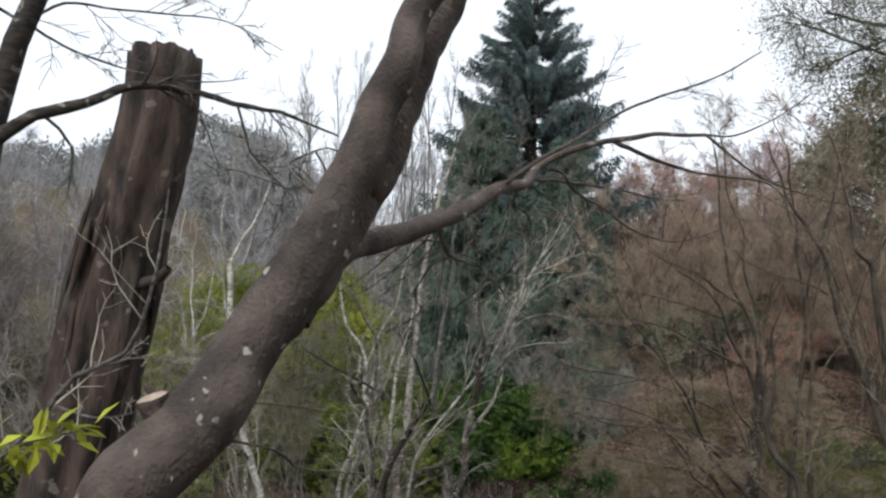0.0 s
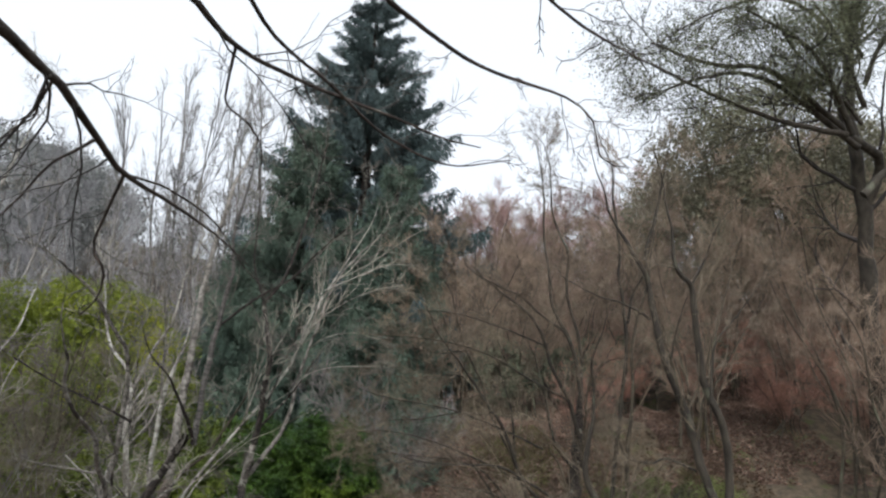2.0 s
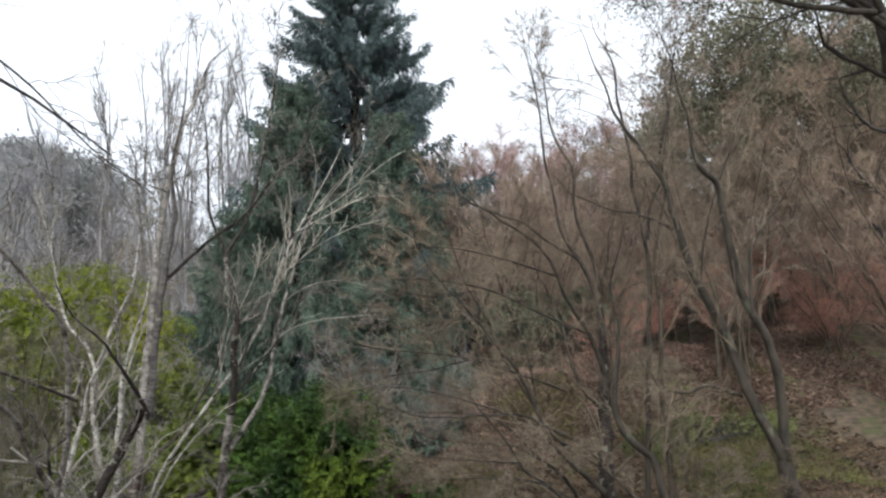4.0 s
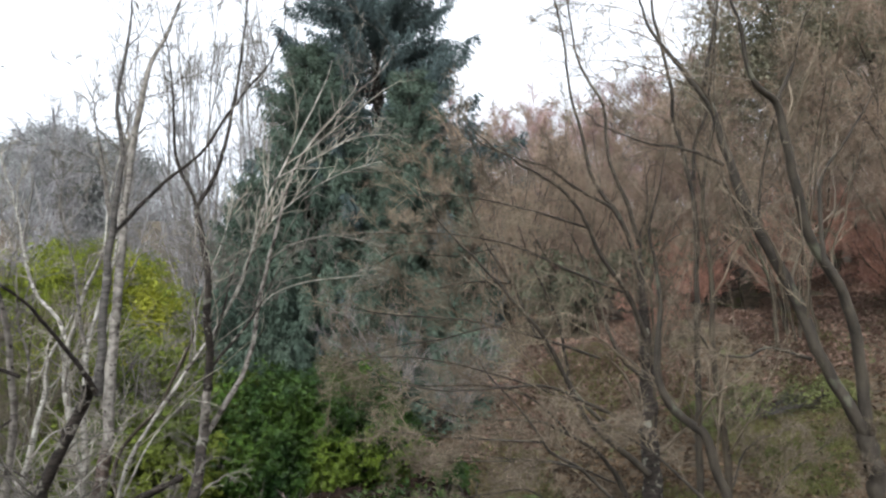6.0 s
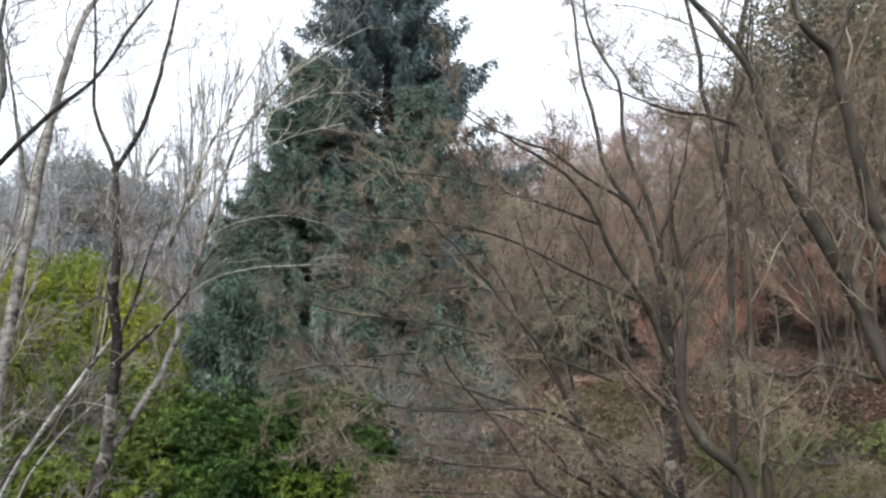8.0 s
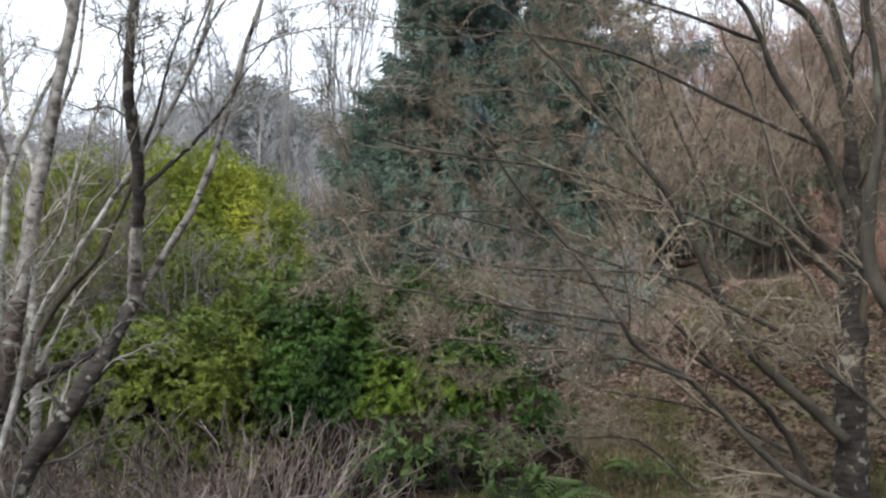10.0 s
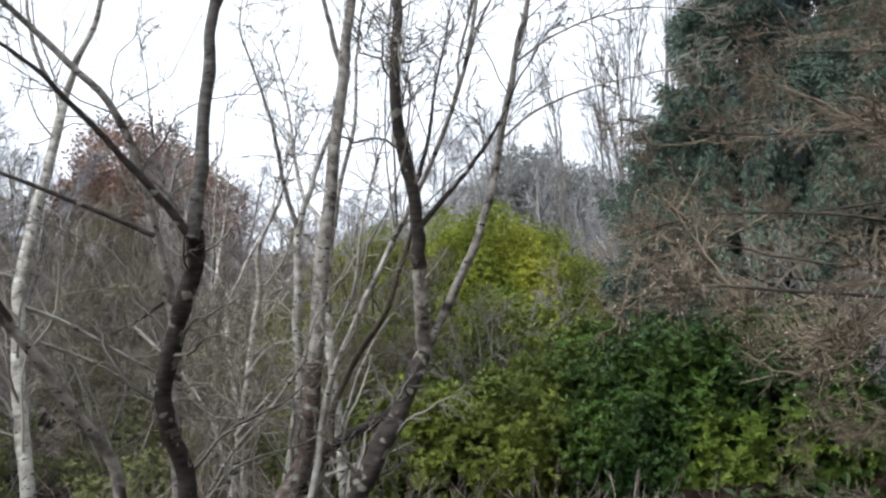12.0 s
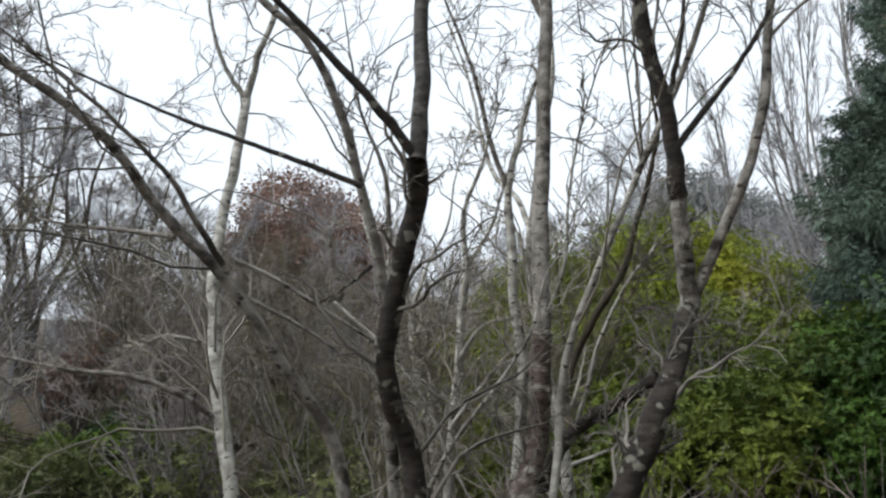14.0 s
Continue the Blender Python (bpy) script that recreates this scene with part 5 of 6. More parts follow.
def conifer(name, label, base, height, radius, seed, mat, sprays=26000, droop=0.35, power=0.8, spray=0.42, hang=0.6, boughs=32):
    rng = np.random.default_rng(seed)
    x, y = base
    z = float(ground_z(x, y)) - 0.1
    root = new(name)
    root.location = (x, y, z)
    tagged(root, label, "conifer")
    low = 0.06
    t = np.linspace(0, 1, 20)
    tr = np.stack([0.1 * np.sin(t * 5), 0.1 * np.cos(t * 4), t * height], 1)
    part("trunk", raw_mesh("trunk", *tubes([(tr[None], (0.022 * height * (1 - t) + 0.02)[None])], 9), BARK_DARK), root)
    nb = int(height * boughs)
    u = rng.uniform(low, 0.99, nb) ** 1.15
    u = low + (0.99 - low) * (u - u.min()) / np.ptp(u)
    az = rng.uniform(0, 2 * np.pi, nb)
    ln = radius * (1 - u) ** power * rng.uniform(0.6, 1.08, nb) * (1 + 0.09 * np.sin(az * 3 + u * 23) + 0.06 * np.sin(az * 7 + u * 41)) + 0.25
    s = np.linspace(0, 1, 8)[None]
    out = ln[:, None] * s
    dz = (0.32 * (u - 0.4))[:, None] * out - droop * ln[:, None] * s**1.4 * (1 - u[:, None] * 0.8) + 0.22 * ln[:, None] * s**4
    P = np.stack([out * np.cos(az)[:, None], out * np.sin(az)[:, None], (u * height)[:, None] + dz], -1)
    R = np.linspace(0.03, 0.006, 8)[None] * np.ones((nb, 1))
    part("bough_mass", raw_mesh("bough_mass", *tubes([(P, R)], 3), BARK_DARK), root, kind="stuff")
    w_ = ln / ln.sum()
    pick = rng.choice(nb, sprays, p=w_)
    f = rng.uniform(0.12, 1, sprays) ** 0.8 * 6.999
    i = f.astype(int)
    c = P[pick, i] * (1 - (f - i))[:, None] + P[pick, i + 1] * (f - i)[:, None]
    tan = unit(P[pick, i + 1] - P[pick, i])
    side = unit(rng.normal(size=(sprays, 3)) * np.array([1, 1, 0.4]))
    size = spray * rng.uniform(0.5, 1.3, sprays) * (0.6 + 0.5 * (1 - u[pick]))
    hang_ = rng.uniform(0, 1, sprays) ** 1.5 * hang * (1.1 - u[pick])
    c = c + side * rng.uniform(0, 0.16, (sprays, 1)) - hang_[:, None] * np.array([0, 0, 1.0])
    d = unit(tan * 0.45 + side * 0.55 - np.array([0, 0, 1.0]) * (0.35 + droop + hang_[:, None] * 1.4))
    flat_ = unit(np.cross(d, rng.normal(size=(sprays, 3)))) * (0.012 + size[:, None] * 0.07)
    V = np.stack([c - flat_, c + flat_, c + d * size[:, None]], 1).reshape(-1, 3)
    F = np.arange(sprays * 3).reshape(-1, 3)
    part("foliage", raw_mesh("foliage", V, F, mat, smooth=False), root, kind="stuff")
    return root


conifer("tall_spruce", "tall dark blue-green spruce with drooping boughs", (3.5, 32.5), 17.9, 7.3, 41, LEAF_SPRUCE, power=0.74, sprays=320000, spray=0.27, hang=0.8, boughs=29)
conifer("cypress", "dense dark green cypress with feathery sprays", (1.2, 28.6), 11.2, 3.5, 42, LEAF_CYPRESS, sprays=190000, droop=0.15, power=0.68, spray=0.19, hang=1.0)
conifer("cypress", "low bushy pale green cypress at the foot of the tall one", (-0.7, 28.2), 6.6, 2.1, 44, LEAF_CYPRESS, sprays=60000, droop=0.12, power=0.55, spray=0.17, hang=0.8)
conifer("cypress", "shorter green cypress beside the spruce", (4.4, 27.6), 10.0, 2.6, 43, LEAF_CYPRESS, sprays=115000, droop=0.15, power=0.65, spray=0.19, hang=0.9)

shrub("rhododendron", "large glossy green rhododendron bush", [(0.95, 20.4, 2.75, 1.5, 1.4, 1.55), (1.9, 20.3, 2.85, 1.2, 1.1, 1.0), (0.25, 20.8, 2.7, 0.9, 1.1, 1.5), (0.9, 19.6, 2.45, 1.1, 0.8, 0.75), (2.7, 20.4, 2.75, 0.9, 0.9, 0.75), (2.1, 21.6, 2.7, 1.2, 1.2, 1.6)], LEAF_RHODO, 51, n=22000, leaf=0.095, inner=0.5, clump=0.36)
shrub("yellow_green_shrub", "tall yellow-green leafy evergreen shrub", [(-5.0, 25.6, 5.3, 2.2, 1.8, 2.3), (-4.4, 28.2, 5.9, 1.3, 1.4, 1.8), (-5.6, 27.4, 5.9, 1.6, 1.5, 1.9), (-7.2, 25.0, 5.0, 2.0, 1.7, 2.2), (-9.2, 24.2, 3.9, 1.5, 1.4, 1.7), (-3.3, 25.6, 4.6, 1.5, 1.4, 2.0)], LEAF_YELLOW, 52, n=42000, leaf=0.09, blades=5, inner=0.6, clump=0.5)
shrub("olive_shrub", "broad yellowish olive evergreen below the taller shrub", [(-4.0, 23.4, 3.4, 2.2, 1.4, 2.0), (-6.3, 22.6, 3.0, 1.8, 1.4, 2.0), (-2.1, 22.8, 3.2, 1.4, 1.2, 1.9), (-3.6, 21.6, 2.4, 1.7, 1.2, 1.7), (-5.4, 20.8, 2.2, 1.6, 1.2, 1.5)], LEAF_OLIVE, 58, n=20000, leaf=0.088, blades=5, inner=0.5, clump=0.4)
shrub("olive_shrub", "loose olive-green evergreen shrub below the birches", [(-1.4, 19.0, 2.2, 1.5, 1.2, 1.4), (-2.8, 19.6, 2.2, 1.3, 1.1, 1.5), (-4.4, 20.0, 2.0, 1.4, 1.2, 1.2), (-0.9, 20.2, 2.7, 1.0, 1.0, 1.3), (-0.45, 20.5, 2.9, 1.0, 1.0, 1.4)], LEAF_OLIVE, 53, n=12000, leaf=0.10, inner=0.4, clump=0.26)
shrub("scrub", "dull olive-brown scrub on the wood's edge", [(-9.3, 16.6, 2.3, 1.6, 1.3, 1.1), (-7.4, 18.5, 2.1, 1.5, 1.2, 1.2), (-11.0, 15.2, 2.4, 1.6, 1.3, 1.1), (-12.8, 18.2, 2.7, 1.7, 1.4, 1.3), (-10.0, 20.0, 2.4, 1.6, 1.3, 1.4), (-6.0, 17.2, 1.7, 1.2, 1.0, 0.9)], LEAF_SCRUB, 56, n=8000, leaf=0.10, inner=0.25, clump=0.3)
shrub("scrub", "low dark scrub under the bare trees", [(-12.5, 13.0, 2.3, 1.8, 1.4, 1.1), (-15.5, 15.5, 2.9, 1.9, 1.5, 1.3), (-14.0, 22.0, 3.3, 1.9, 1.5, 1.4), (-17.5, 19.5, 3.4, 2.0, 1.5, 1.4), (-13.0, 25.0, 3.6, 2.0, 1.5, 1.5), (-17.0, 26.0, 4.2, 2.2, 1.6, 1.6)], LEAF_SCRUB, 57, n=7000, leaf=0.12, inner=0.25, clump=0.35)
shrub("dark_laurel", "low dark green evergreen under the trees", [(-12.5, 17.0, 2.4, 1.8, 1.4, 1.2), (-14.5, 19.0, 2.8, 1.8, 1.4, 1.2)], LEAF_RHODO, 54, n=3500, leaf=0.13, clump=0.35)
shrub("russet_shrub", "small russet-leaved shrub at the edge of the wood", [(-14.25, 17.41, 5.07, 0.9, 0.8, 0.8), (-15.15, 17.11, 4.67, 0.8, 0.7, 0.7)], LEAF_RUST, 64, n=900, leaf=0.09, inner=0.2, clump=0.2)
shrub("bank_evergreen", "grey-olive evergreen shrubs along the top of the bank", [(8.2, 25.6, 5.9, 1.4, 1.0, 1.0), (10.0, 25.4, 6.1, 1.3, 1.0, 0.9), (11.8, 25.8, 6.3, 1.4, 1.0, 1.0), (14.6, 25.6, 6.9, 1.6, 1.0, 1.1)], LEAF_SHADE, 59, n=3600, leaf=0.11, inner=0.3, clump=0.3)
shrub("mossy_shrub", "low yellowish mossy shrub at the foot of the bank", [(9.6, 20.6, 2.5, 0.9, 0.6, 0.45), (10.9, 20.8, 2.7, 1.0, 0.6, 0.5), (12.4, 20.4, 2.9, 0.9, 0.6, 0.45)], LEAF_SCRUB, 60, n=3600, leaf=0.07, inner=0.3, clump=0.2)
shrub("low_conifer", "small dark prostrate evergreen on the bank", [(4.2, 23.0, 2.9, 1.1, 0.9, 0.7), (5.2, 23.4, 2.8, 0.9, 0.8, 0.6)], LEAF_CYPRESS, 55, n=900, leaf=0.12, inner=0.3)

# crowns far off
def crown_tree(name, label, base, height, lobes, mat, seed, n=6000, leaf=0.35, r0=0.25):
    """A tree in leaf: trunk, limbs to each lobe, and leaf clumps. lobes: offsets from the foot."""
    rng = np.random.default_rng(seed)
    x, y = base
    z = float(ground_z(x, y)) - 0.1
    root = new(name)
    root.location = (x, y, z)
    tagged(root, label, "tree")
    lob = np.array(lobes, float)
    rows = [(spline([(0, 0, 0), (0.1, 0, height * 0.3), (0.0, 0.2, height * 0.6), (0, 0, height * 0.85)], 12), np.linspace(r0, r0 * 0.3, 12))]
    for o in lob:
        rows.append((spline([(0, 0, height * 0.35), (o[0] * 0.45, o[1] * 0.45, o[2] * 0.75), tuple(o[:3])], 12), np.linspace(r0 * 0.5, 0.05, 12)))
    for c, r in rows:
        part("trunk" if c is rows[0][0] else "limb", raw_mesh("limb", *tubes([(c[None], r[None])], 8), BARK_DARK), root)
    area = lob[:, 3] * lob[:, 5]
    pick = rng.choice(len(lob), n, p=area / area.sum())
    d = unit(rng.normal(size=(n, 3)))
    c = lob[pick, :3] + d * lob[pick, 3:] * (rng.uniform(0.45, 1.05, n) ** 0.6)[:, None] + rng.normal(size=(n, 3)) * 0.25
    k = 4
    cc = np.repeat(c, k, 0) + rng.normal(size=(n * k, 3)) * leaf * 0.7
    dd = unit(rng.normal(size=(n * k, 3)) + np.repeat(d, k, 0) * 0.6)
    size = rng.uniform(0.6, 1.3, n * k) * leaf
    V, F = leaves(cc, dd, rng.normal(size=(n * k, 3)) + np.array([0, 0, 0.7]), size, size * 0.45)
    part("foliage", raw_mesh("foliage", V, F, mat, smooth=False), root, kind="stuff")
    return root


dome = (21.38, 28.92, 14.05)
crown_tree("holm_oak", "broad domed evergreen with olive-grey leaves", dome[:2], 12.5, [(-0.5, 0, 10.2, 3.4, 3.6, 2.6), (-3.2, 0, 8.6, 3.0, 3, 2.4), (3.8, 0, 9.0, 3.6, 3, 2.6), (7.4, 0, 9.4, 3.4, 3, 2.8), (-0.5, 0, 6.4, 4.2, 3.2, 3.2), (-4.6, 0, 5.4, 3.2, 2.8, 3.0), (4.2, 0, 6.0, 4.2, 3, 3.2), (8.2, 0, 6.2, 4.0, 3, 3.2)], LEAF_HOLM, 61, n=36000, leaf=0.17)
crown_tree("copper_tree", "domed brown-leaved tree in the far wood", (-30, 34), 10.5, [(0, 0, 8, 3.2, 2.8, 2.6), (-2.6, 0, 5.4, 3.2, 2.6, 3.2), (3.2, 0, 5.2, 3.2, 2.6, 3.2), (0, 0, 4.5, 3.8, 2.6, 3.4), (5.4, 0, 4.0, 2.6, 2.4, 2.8)], LEAF_BROWN, 62, n=9500, leaf=0.26)
crown_tree("grey_pine", "grey-green domed pine in the far wood", (-14.5, 50.5), 9.0, [(0, 0, 6.6, 2.6, 2.4, 2.0), (-1.8, 0, 5, 2.2, 2, 1.8), (1.8, 0, 5.2, 2.2, 2, 1.8), (0, 0, 3.0, 2.6, 2, 2.4)], LEAF_HAZE_PINE, 63, n=5000, leaf=0.26)

crown_tree("grey_pine", "broad hazy grey-green pine group on the far hill", (-27.5, 80.5), 10, [(0, 0, 8.4, 4.8, 4, 3.2), (5.5, 0, 7.0, 4.5, 4, 3.0), (9.0, 0, 4.0, 4.0, 3, 3.4), (-6.0, 0, 7.2, 5.0, 4, 3.2), (-10.0, 0, 5.0, 4.5, 3, 3.5), (0, -1, 3.5, 8.0, 3, 3.2)], LEAF_HAZE_PINE, 67, n=9000, leaf=0.44)
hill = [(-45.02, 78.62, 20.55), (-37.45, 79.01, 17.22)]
crown_tree("grey_pine", "grey-green pine on the hillside behind the snag", hill[0][:2], 6, [(0, 0, 4.6, 4.0, 4, 2.4), (-5.0, 0, 3.2, 4.5, 4, 2.6), (5.2, 0, 2.8, 4.8, 4, 2.6), (-9.5, 1, 2.0, 4.5, 3, 2.4), (9.7, 0, 2.2, 4.5, 3, 2.2), (0, -1, 1.4, 7.5, 3, 2.2)], LEAF_HAZE_PINE, 68, n=7000, leaf=0.44)
crown_tree("grey_pine", "low grey-green pine on the hillside behind the snag", hill[1][:2], 3, [(0, 0, 1.4, 5.0, 4, 1.6), (-4.5, 0, 0.6, 4.5, 3, 1.8), (4.8, 0, 0.4, 4.8, 3, 1.8)], LEAF_HAZE_PINE, 69, n=5000, leaf=0.44)

# evergreen oak over the bank
oak_trunk = [(18.21, 20.98, 5.39), (17.60, 20.48, 8.88), (17.20, 20.13, 11.26), (16.74, 19.85, 13.32), (16.40, 19.52, 15.54), (16.47, 18.98, 18.42)]
tree("evergreen_oak", "dark spreading evergreen oak with mossy limbs", [
    ("trunk", rooted(oak_trunk), 0.30, 0.12, None),
    ("limb", [(17.24, 20.12, 11.26), (17.20, 19.37, 12.54), (15.85, 19.05, 13.08), (14.24, 18.75, 13.86), (12.85, 18.45, 14.32), (11.15, 18.34, 14.15), (9.36, 18.17, 14.39)], 0.16, 0.03, None),
    ("limb", [(15.28, 18.21, 12.69), (14.36, 17.84, 13.95), (13.36, 17.57, 14.74), (11.72, 17.48, 15.32)], 0.10, 0.03, None),
    ("limb", [(15.70, 18.40, 11.12), (16.45, 18.07, 12.03), (17.41, 17.70, 12.94), (18.45, 17.25, 14.15)], 0.12, 0.03, None),
    ("limb", [(16.19, 19.05, 12.71), (14.68, 18.89, 13.50), (13.53, 18.71, 13.98), (12.58, 18.54, 14.13), (11.54, 18.45, 13.99), (10.42, 18.43, 13.55), (9.08, 18.51, 12.87)], 0.10, 0.02, None),
    ("limb", [(15.84, 18.70, 15.06), (14.67, 18.51, 16.09), (13.28, 18.48, 16.49), (11.71, 18.66, 15.99), (10.21, 18.90, 15.06)], 0.08, 0.02, None),
    ("limb", [(15.74, 18.26, 13.56), (14.93, 17.88, 14.59), (14.17, 17.54, 15.36), (13.14, 17.27, 16.08)], 0.08, 0.02, None),
    ("limb", [(15.68, 18.16, 14.17), (15.90, 17.74, 15.25), (16.42, 17.29, 16.18), (16.95, 16.88, 16.88)], 0.08, 0.02, None),
    ("limb", [(15.53, 18.05, 14.92), (14.55, 17.57, 15.76), (14.23, 16.93, 16.73)], 0.07, 0.02, None),
    ("limb", [(15.71, 18.35, 13.11), (14.55, 18.07, 13.97), (13.37, 17.85, 14.58), (12.49, 17.54, 15.32)], 0.06, 0.02, None),
    ("limb", [(15.14, 18.24, 12.69), (13.61, 18.42, 12.86), (12.22, 18.54, 13.17), (10.84, 18.63, 13.63), (9.04, 18.77, 14.33)], 0.08, 0.02, None),
], [L(12, 0.15, 1.0, 0.42, 50, 0.04, 0.22, 8, 0.4, 0.012), L(7, 0.15, 1.0, 0.5, 50, 0.02, 0.22, 5, 0.5, 0.008), L(3, 0.2, 1.0, 0.42, 45, 0.0, 0.22, 4, 0.6, 0.006)], BARK_STEM, TWIG_DARK, 66, tuft=(LEAF_PINE, 19000, 0.065, 4), fuzz=(3000, 0.14))

# dark earth bank, coloured darker still for the shade under the rhododendron
def build_earth_bank():
    rng = np.random.default_rng(75)
    root = new("earth_bank")
    root.location = (2.5, 18.5, float(ground_z(2.5, 18.5)))
    tagged(root, "low bank of bare dark earth under the rhododendron, darkened for shade", "earth bank")
    u, v = np.meshgrid(np.linspace(-1, 1, 64), np.linspace(-1, 1, 40))
    x, y = u * 2.1, v * 0.8 + 0.15 * np.sin(u * 4)
    lump = sum(np.sin(x * f + p + 1.7 * np.sin(y * f * 0.7 + p)) * np.cos(y * f * 1.3 + p * 2 + np.sin(x * f * 0.8)) / f**0.8 for f, p in ((2.3, 1), (4.7, 2), (9, 4), (17, 5), (29, 7)))
    h = 0.62 * np.clip(1 - u**4, 0, 1) * np.clip((v + 1) * 2.6, 0, 1) ** 0.5 * np.clip((1 - v) * 1.2, 0, 1)
    z = ground_z(2.5 + x, 18.5 + y) - root.location[2] + h * np.clip(1 + 0.55 * lump, 0.15, 2) - 0.06 + rng.normal(size=x.shape) * 0.025 * (h > 0.05)
    n = 64
    i = np.arange(39 * n).reshape(39, n)[:, :-1].ravel()
    part("earth", raw_mesh("earth", np.stack([x, y, z], -1).reshape(-1, 3), np.stack([i, i + 1, i + n + 1, i + n], 1), SHADED_PEAT), root)
    for k in range(26):
        a, b = rng.uniform(-1.9, 1.9), rng.uniform(-0.75, -0.35)
        c = spline([(a, b + 0.25, 0.65), (a + rng.normal() * 0.2, b + 0.02, 0.5), (a + rng.normal() * 0.4, b - 0.15, 0.25), (a + rng.normal() * 0.5, b - 0.4, 0.0)], 10)
        part("root", raw_mesh("root", *tubes([(c[None], np.linspace(0.018, 0.006, 10)[None])], 6), BARK_STEM), root)


build_earth_bank()


def build_soil_bed():
    """A low bed of dark crumbly soil from which the dead stems grow; its darkness includes the shade between them."""
    rng = np.random.default_rng(76)
    root = new("soil_bed")
    root.location = (-0.2, 15.6, float(ground_z(-0.2, 15.6)))
    tagged(root, "low bed of dark crumbly soil under the dead stems", "soil bed")
    u, v = np.meshgrid(np.linspace(-1, 1, 90), np.linspace(-1, 1, 50))
    edge = np.clip(0.95 - np.hypot(u, v) + 0.16 * np.sin(5 * u + 3 * v) * np.cos(4 * v) + 0.08 * np.sin(13 * u - 9 * v), -0.3, 0.4)
    x, y = u * 3.6, v * 2.0
    lump = 0.05 * np.sin(x * 4 + 2 * np.sin(y * 3)) * np.sin(y * 5) + 0.03 * np.sin(x * 11 + y * 7)
    z = ground_z(-0.2 + x, 15.6 + y) - root.location[2] + 0.35 * edge + lump * (edge > 0) + rng.normal(size=x.shape) * 0.012
    i = np.arange(49 * 90).reshape(49, 90)[:, :-1].ravel()
    part("soil", raw_mesh("soil", np.stack([x, y, z], -1).reshape(-1, 3), np.stack([i, i + 1, i + 91, i + 90], 1), SHADED_PEAT), root)


build_soil_bed()


# dead perennial stems in the dell
def stem_clump(name, label, base, height, count, spread, seed, mat):
    rng = np.random.default_rng(seed)
    x, y = base
    root = new(name)
    root.location = (x, y, float(ground_z(x, y)) - 0.05)
    tagged(root, label, "dead stems", group="dead stems in the dell")
    a = rng.uniform(0, 2 * np.pi, count)
    r = rng.uniform(0, 1, count) ** 0.7
    foot = np.stack([spread * 0.5 * r * np.cos(a), spread * 0.5 * r * np.sin(a), np.zeros(count)], 1)
    lean_ = np.stack([np.cos(a) * r * 0.6, np.sin(a) * r * 0.6, np.ones(count)], 1) + rng.normal(size=(count, 3)) * 0.19
    ln = height * rng.uniform(0.5, 1.15, count)
    t = np.linspace(0, 1, 7)
    P = foot[:, None] + unit(lean_)[:, None] * (ln[:, None] * t)[..., None] + rng.normal(size=(count, 7, 3)) * 0.05 * t[None, :, None] ** 0.6
    P[..., 2] -= (0.22 * height * r * rng.uniform(0.2, 1.5, count))[:, None] * t**2.5
    P[..., :2] += (unit(lean_)[:, None, :2] + rng.normal(size=(count, 1, 2)) * 0.25) * (0.35 * height * t**2)[None, :, None] * 0.8
    R = np.linspace(0.0095, 0.004, 7)[None] * rng.uniform(0.5, 1.4, (count, 1))
    Q, S = grow(P, R, 2, 0.35, 0.95, 0.34, 38, 0.12, 0.2, 5, 0.65, 0.0035, rng)
    part("stem_mass", raw_mesh("stem_mass", *tubes([(P, R), (Q, S)], 3), mat), root, kind="stuff")
    tips = np.repeat(Q[rng.integers(0, len(Q), 26), -1], 3, 0) + rng.normal(size=(78, 3)) * 0.03
    V, F = leaves(tips, rng.normal(size=(78, 3)) + np.array([0, 0, 0.6]), rng.normal(size=(78, 3)) + np.array([0, 0, 1.0]), rng.uniform(0.04, 0.085, 78), rng.uniform(0.018, 0.032, 78))
    part("green_shoot", raw_mesh("green_shoot", V, F, LEAF_OLIVE, smooth=False), root, "small yellow-green leaf shoots", kind="stuff")
    return root


clump = stem_clump("dead_perennial", "clump of dry grey-brown perennial stems", (1.6, 15.0), 1.7, 80, 1.9, 81, TWIG_RUSSET)
copies(clump, [(0.9, 15.8, 40, 1.0), (0.2, 14.9, 90, 0.95), (-0.2, 16.2, 200, 1.05), (1.3, 16.4, 300, 0.9), (-1.2, 15.4, 10, 1.05), (-2.4, 15.9, 250, 1.0), (-3.6, 15.0, 60, 1.0), (1.0, 14.2, 170, 0.85), (-0.4, 14.1, 320, 0.85)])


def fern(name, label, base, size, seed, fronds=11):
    rng = np.random.default_rng(seed)
    x, y = base
    root = new(name)
    root.location = (x, y, float(ground_z(x, y)))
    tagged(root, label, "fern", group="ferns in the dell")
    for f in range(fronds):
        a = 2 * np.pi * f / fronds + rng.uniform(-0.2, 0.2)
        ln = size * rng.uniform(0.8, 1.15)
        t = np.linspace(0, 1, 16)
        c = np.stack([np.cos(a) * ln * t * 0.85, np.sin(a) * ln * t * 0.85, ln * (0.95 * t - 0.75 * t**2.2)], 1)
        V1, F1 = leaves(np.repeat(c[2:], 2, 0), np.repeat(np.gradient(c, axis=0)[2:], 2, 0) * 8 + np.tile([[np.sin(a), -np.cos(a), 0], [-np.sin(a), np.cos(a), 0]], (14, 1)), np.tile([[0.0, 0, 1]], (28, 1)), np.repeat(ln * 0.24 * np.sin(np.pi * (t[2:] * 0.85 + 0.15)) + 0.02, 2), np.full(28, ln * 0.055))
        part("frond", raw_mesh("frond", V1, F1, LEAF_FERN, smooth=False), root)
    return root


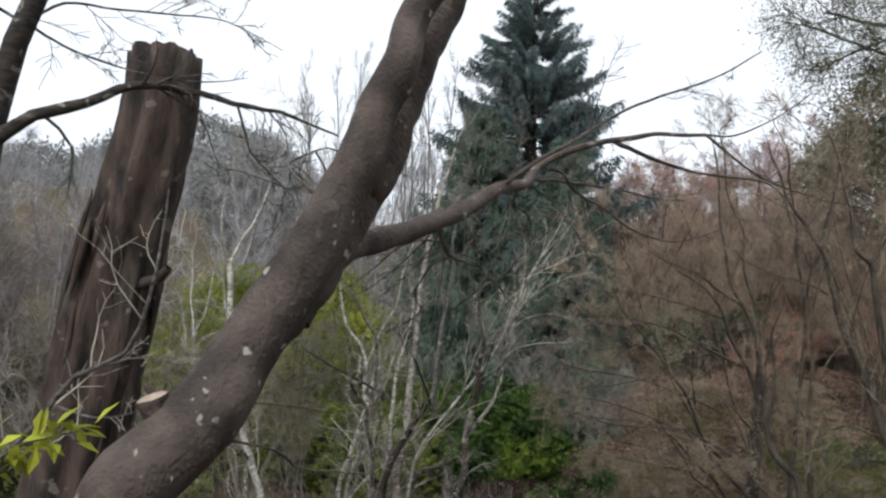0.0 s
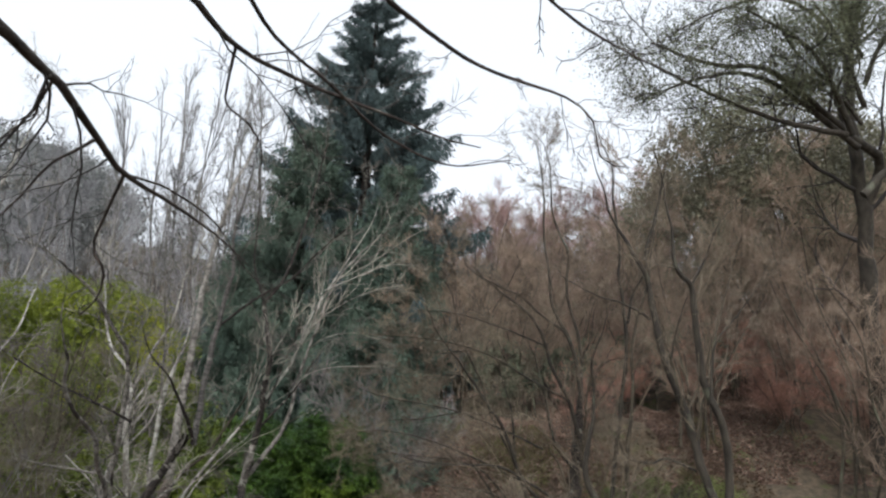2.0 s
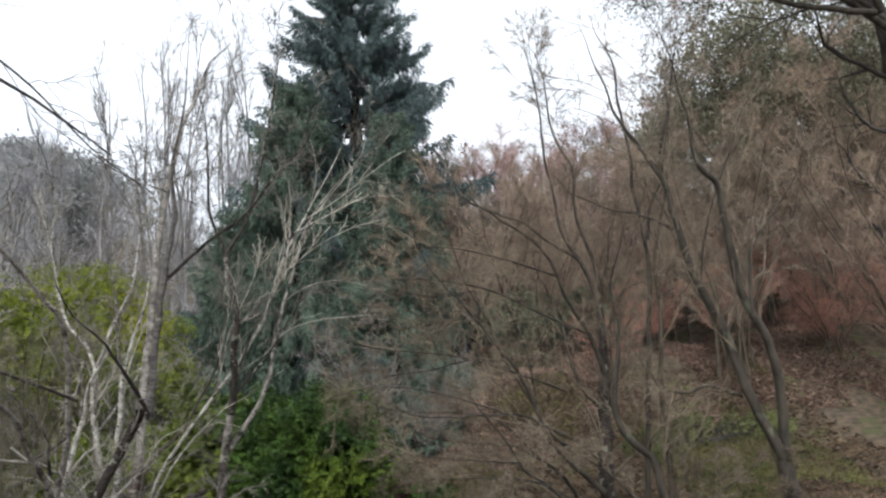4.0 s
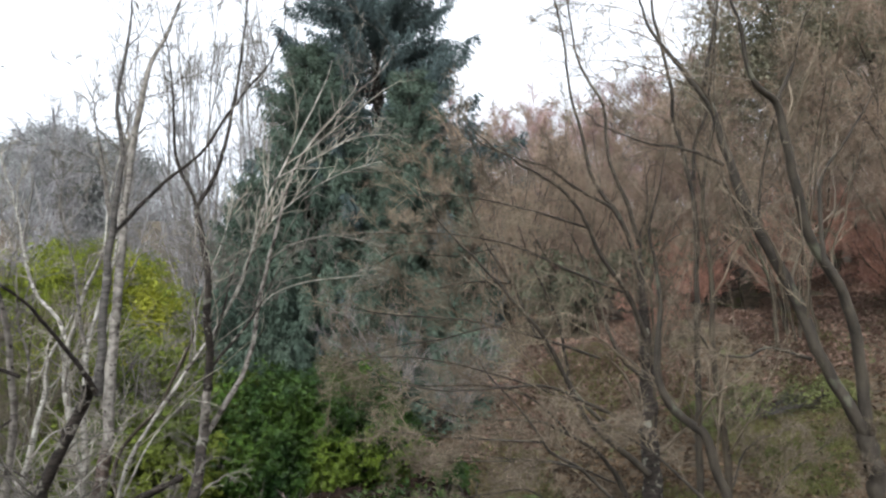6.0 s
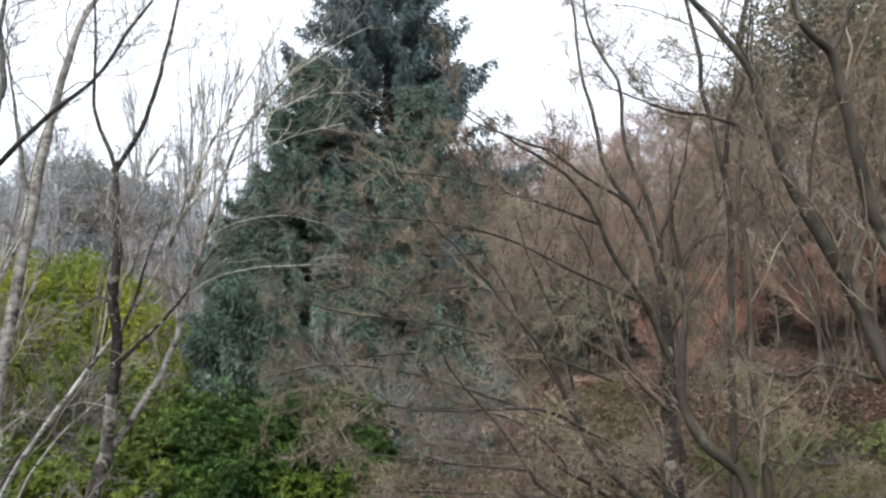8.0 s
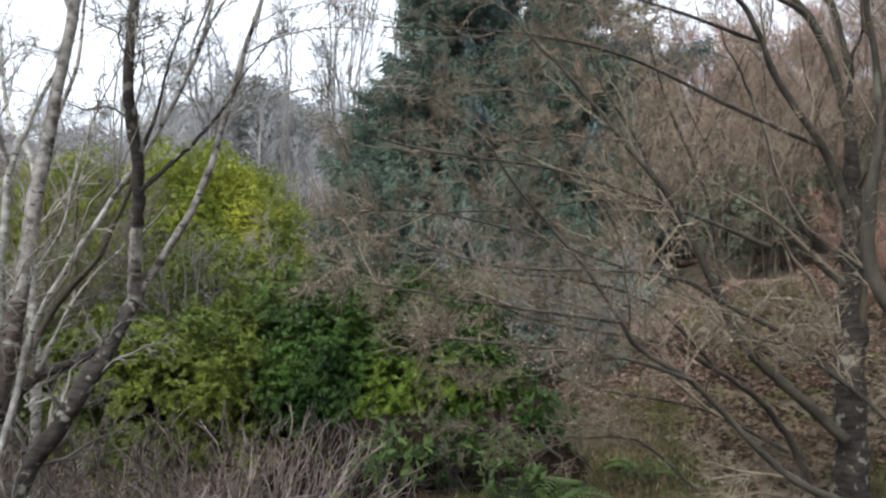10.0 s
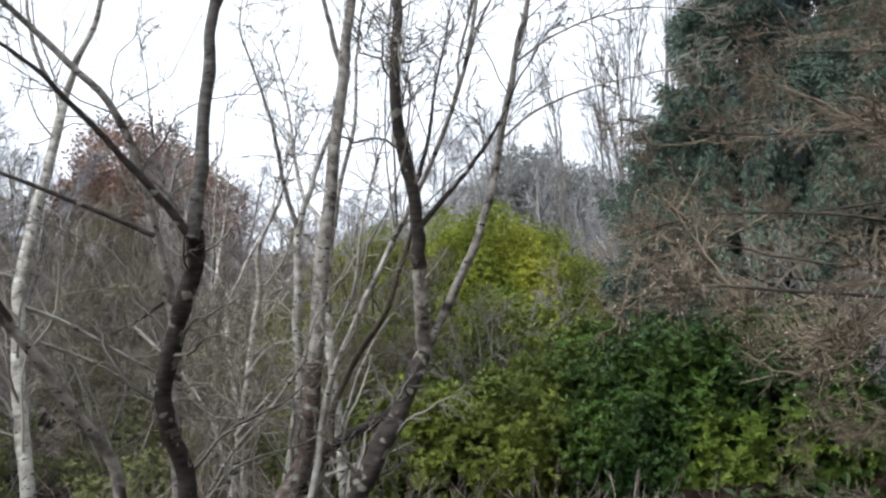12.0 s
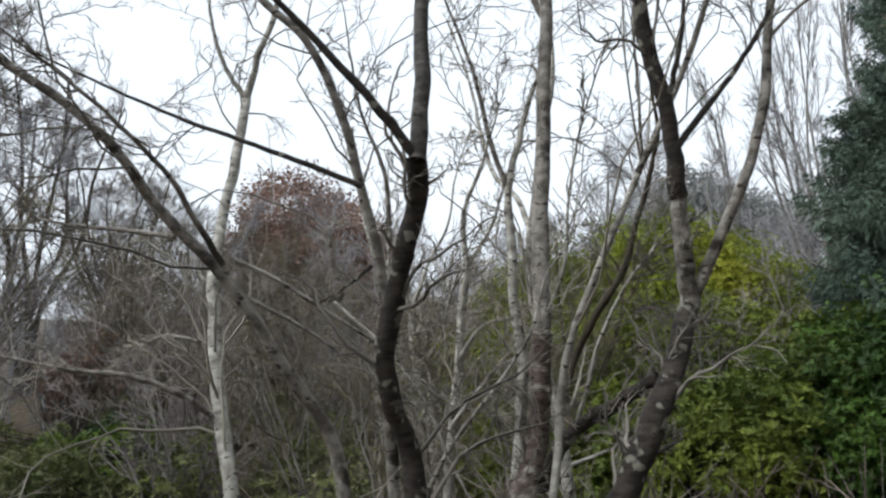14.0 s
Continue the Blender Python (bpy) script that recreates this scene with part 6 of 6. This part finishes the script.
fern_1 = fern("fern", "green arching fern beside the dead stems", (4.0, 17.1), 0.85, 91, fronds=14)
copies(fern_1, [(5.2, 18.2, 70, 0.7), (3.7, 17.9, 140, 0.6)])
for at, n_, sd in (((3.0, 17.6), 60, 92), ((3.6, 17.0), 55, 93), ((4.0, 18.6), 90, 94), ((2.3, 17.3), 60, 95)):
    gz_ = float(ground_z(*at))
    shrub("young_rhododendron", "small open evergreen shrub with upright leaf whorls", [(at[0], at[1], gz_ + 0.55, 0.5, 0.45, 0.5)], LEAF_FERN if sd % 2 else LEAF_RHODO, sd, n=n_, leaf=0.14, inner=0.2)


# grass and fallen leaves
def ground_cover(name, label, mat, count, box, seed, length, width, upright, patch):
    rng = np.random.default_rng(seed)
    xy = rng.uniform((box[0], box[1]), (box[2], box[3]), (count, 2))
    keep = np.sin(xy[:, 0] * 0.9 + 1) * np.sin(xy[:, 1] * 0.8 + 2) + 0.4 * np.sin(xy[:, 0] * 2.7) > patch
    xy = xy[keep]
    n = len(xy)
    c = np.column_stack([xy, ground_z(xy[:, 0], xy[:, 1]) + 0.005])
    d = rng.normal(size=(n, 3)) * np.array([1, 1, 0.15]) + np.array([0, 0, upright])
    sz = rng.uniform(0.6, 1.4, n) * length
    V, F = leaves(c, d, rng.normal(size=(n, 3)) * 0.4 + np.array([0, 0, 1.0]), sz, sz * width)
    return tagged(new(name, raw_mesh(name, V, F, mat, smooth=False)), label, "ground cover", kind="stuff")


ground_cover("fallen_leaves", "brown fallen leaves strewn on the ground", LITTER, 65000, (-4, 12, 14, 23), 101, 0.095, 0.6, 0.25, -2)
ground_cover("fallen_leaves", "thin scatter of brown leaves on the upper slope", LITTER, 22000, (-9, -4, 12, 12), 105, 0.095, 0.6, 0.25, -2)
ground_cover("moss_patch", "yellow-green moss and short grass on the bank", GRASS, 26000, (5.5, 16.5, 11.5, 20.5), 104, 0.09, 0.14, 0.9, -0.2)
ground_cover("rusty_leaf_litter", "drifts of reddish-brown fallen leaves on the bank", LEAF_RUST, 90000, (4.5, 20.5, 21, 31), 103, 0.105, 0.6, 0.3, -0.35)
ground_cover("dry_grass", "tawny dead grass and stalks beside the dell", GRASS_DRY, 9000, (4.4, 14.5, 9.5, 20.0), 106, 0.13, 0.05, 1.6, 0.1)
ground_cover("grass", "tufts of short yellow-green winter grass", GRASS, 75000, (3.0, 13, 14, 24), 102, 0.12, 0.09, 1.6, 0.15)

# yellow-green sprig beside the leaning trunk
def sprig():
    rng = np.random.default_rng(111)
    root = new("leafy_sprig")
    c0 = np.array((-2.07, 3.30, 5.18))
    root.location = c0
    tagged(root, "bright yellow-green leafy sprig by the trunk", "twig")
    stem_ = spline([(0, 0, 0), *(np.array([(-1.88, 3.29, 5.34), (-1.74, 3.28, 5.40), (-1.59, 3.28, 5.44)]) - c0)], 12)
    part("stem", raw_mesh("stem", *tubes([(stem_[None], np.linspace(0.008, 0.003, 12)[None])], 6), TWIG_DARK), root)
    foot_ = spline([(-0.15, 0.1, float(ground_z(c0[0] - 0.15, c0[1] + 0.1)) - 0.05 - c0[2]), (-0.08, 0.06, -0.5), (0, 0, 0)], 14)
    part("stem", raw_mesh("stem", *tubes([(foot_[None], np.linspace(0.014, 0.008, 14)[None])], 6), TWIG_DARK), root)
    c = stem_[rng.integers(3, 12, 46)] + rng.normal(size=(46, 3)) * 0.03
    d = rng.normal(size=(46, 3)) + np.array([0.6, 0, -0.1])
    V, F = leaves(c, d, rng.normal(size=(46, 3)) * 0.4 + np.array([0, 0, 1]), rng.uniform(0.09, 0.15, 46), rng.uniform(0.035, 0.06, 46))
    part("foliage", raw_mesh("foliage", V, F, LEAF_SPRIG, smooth=False), root, kind="stuff")


sprig()
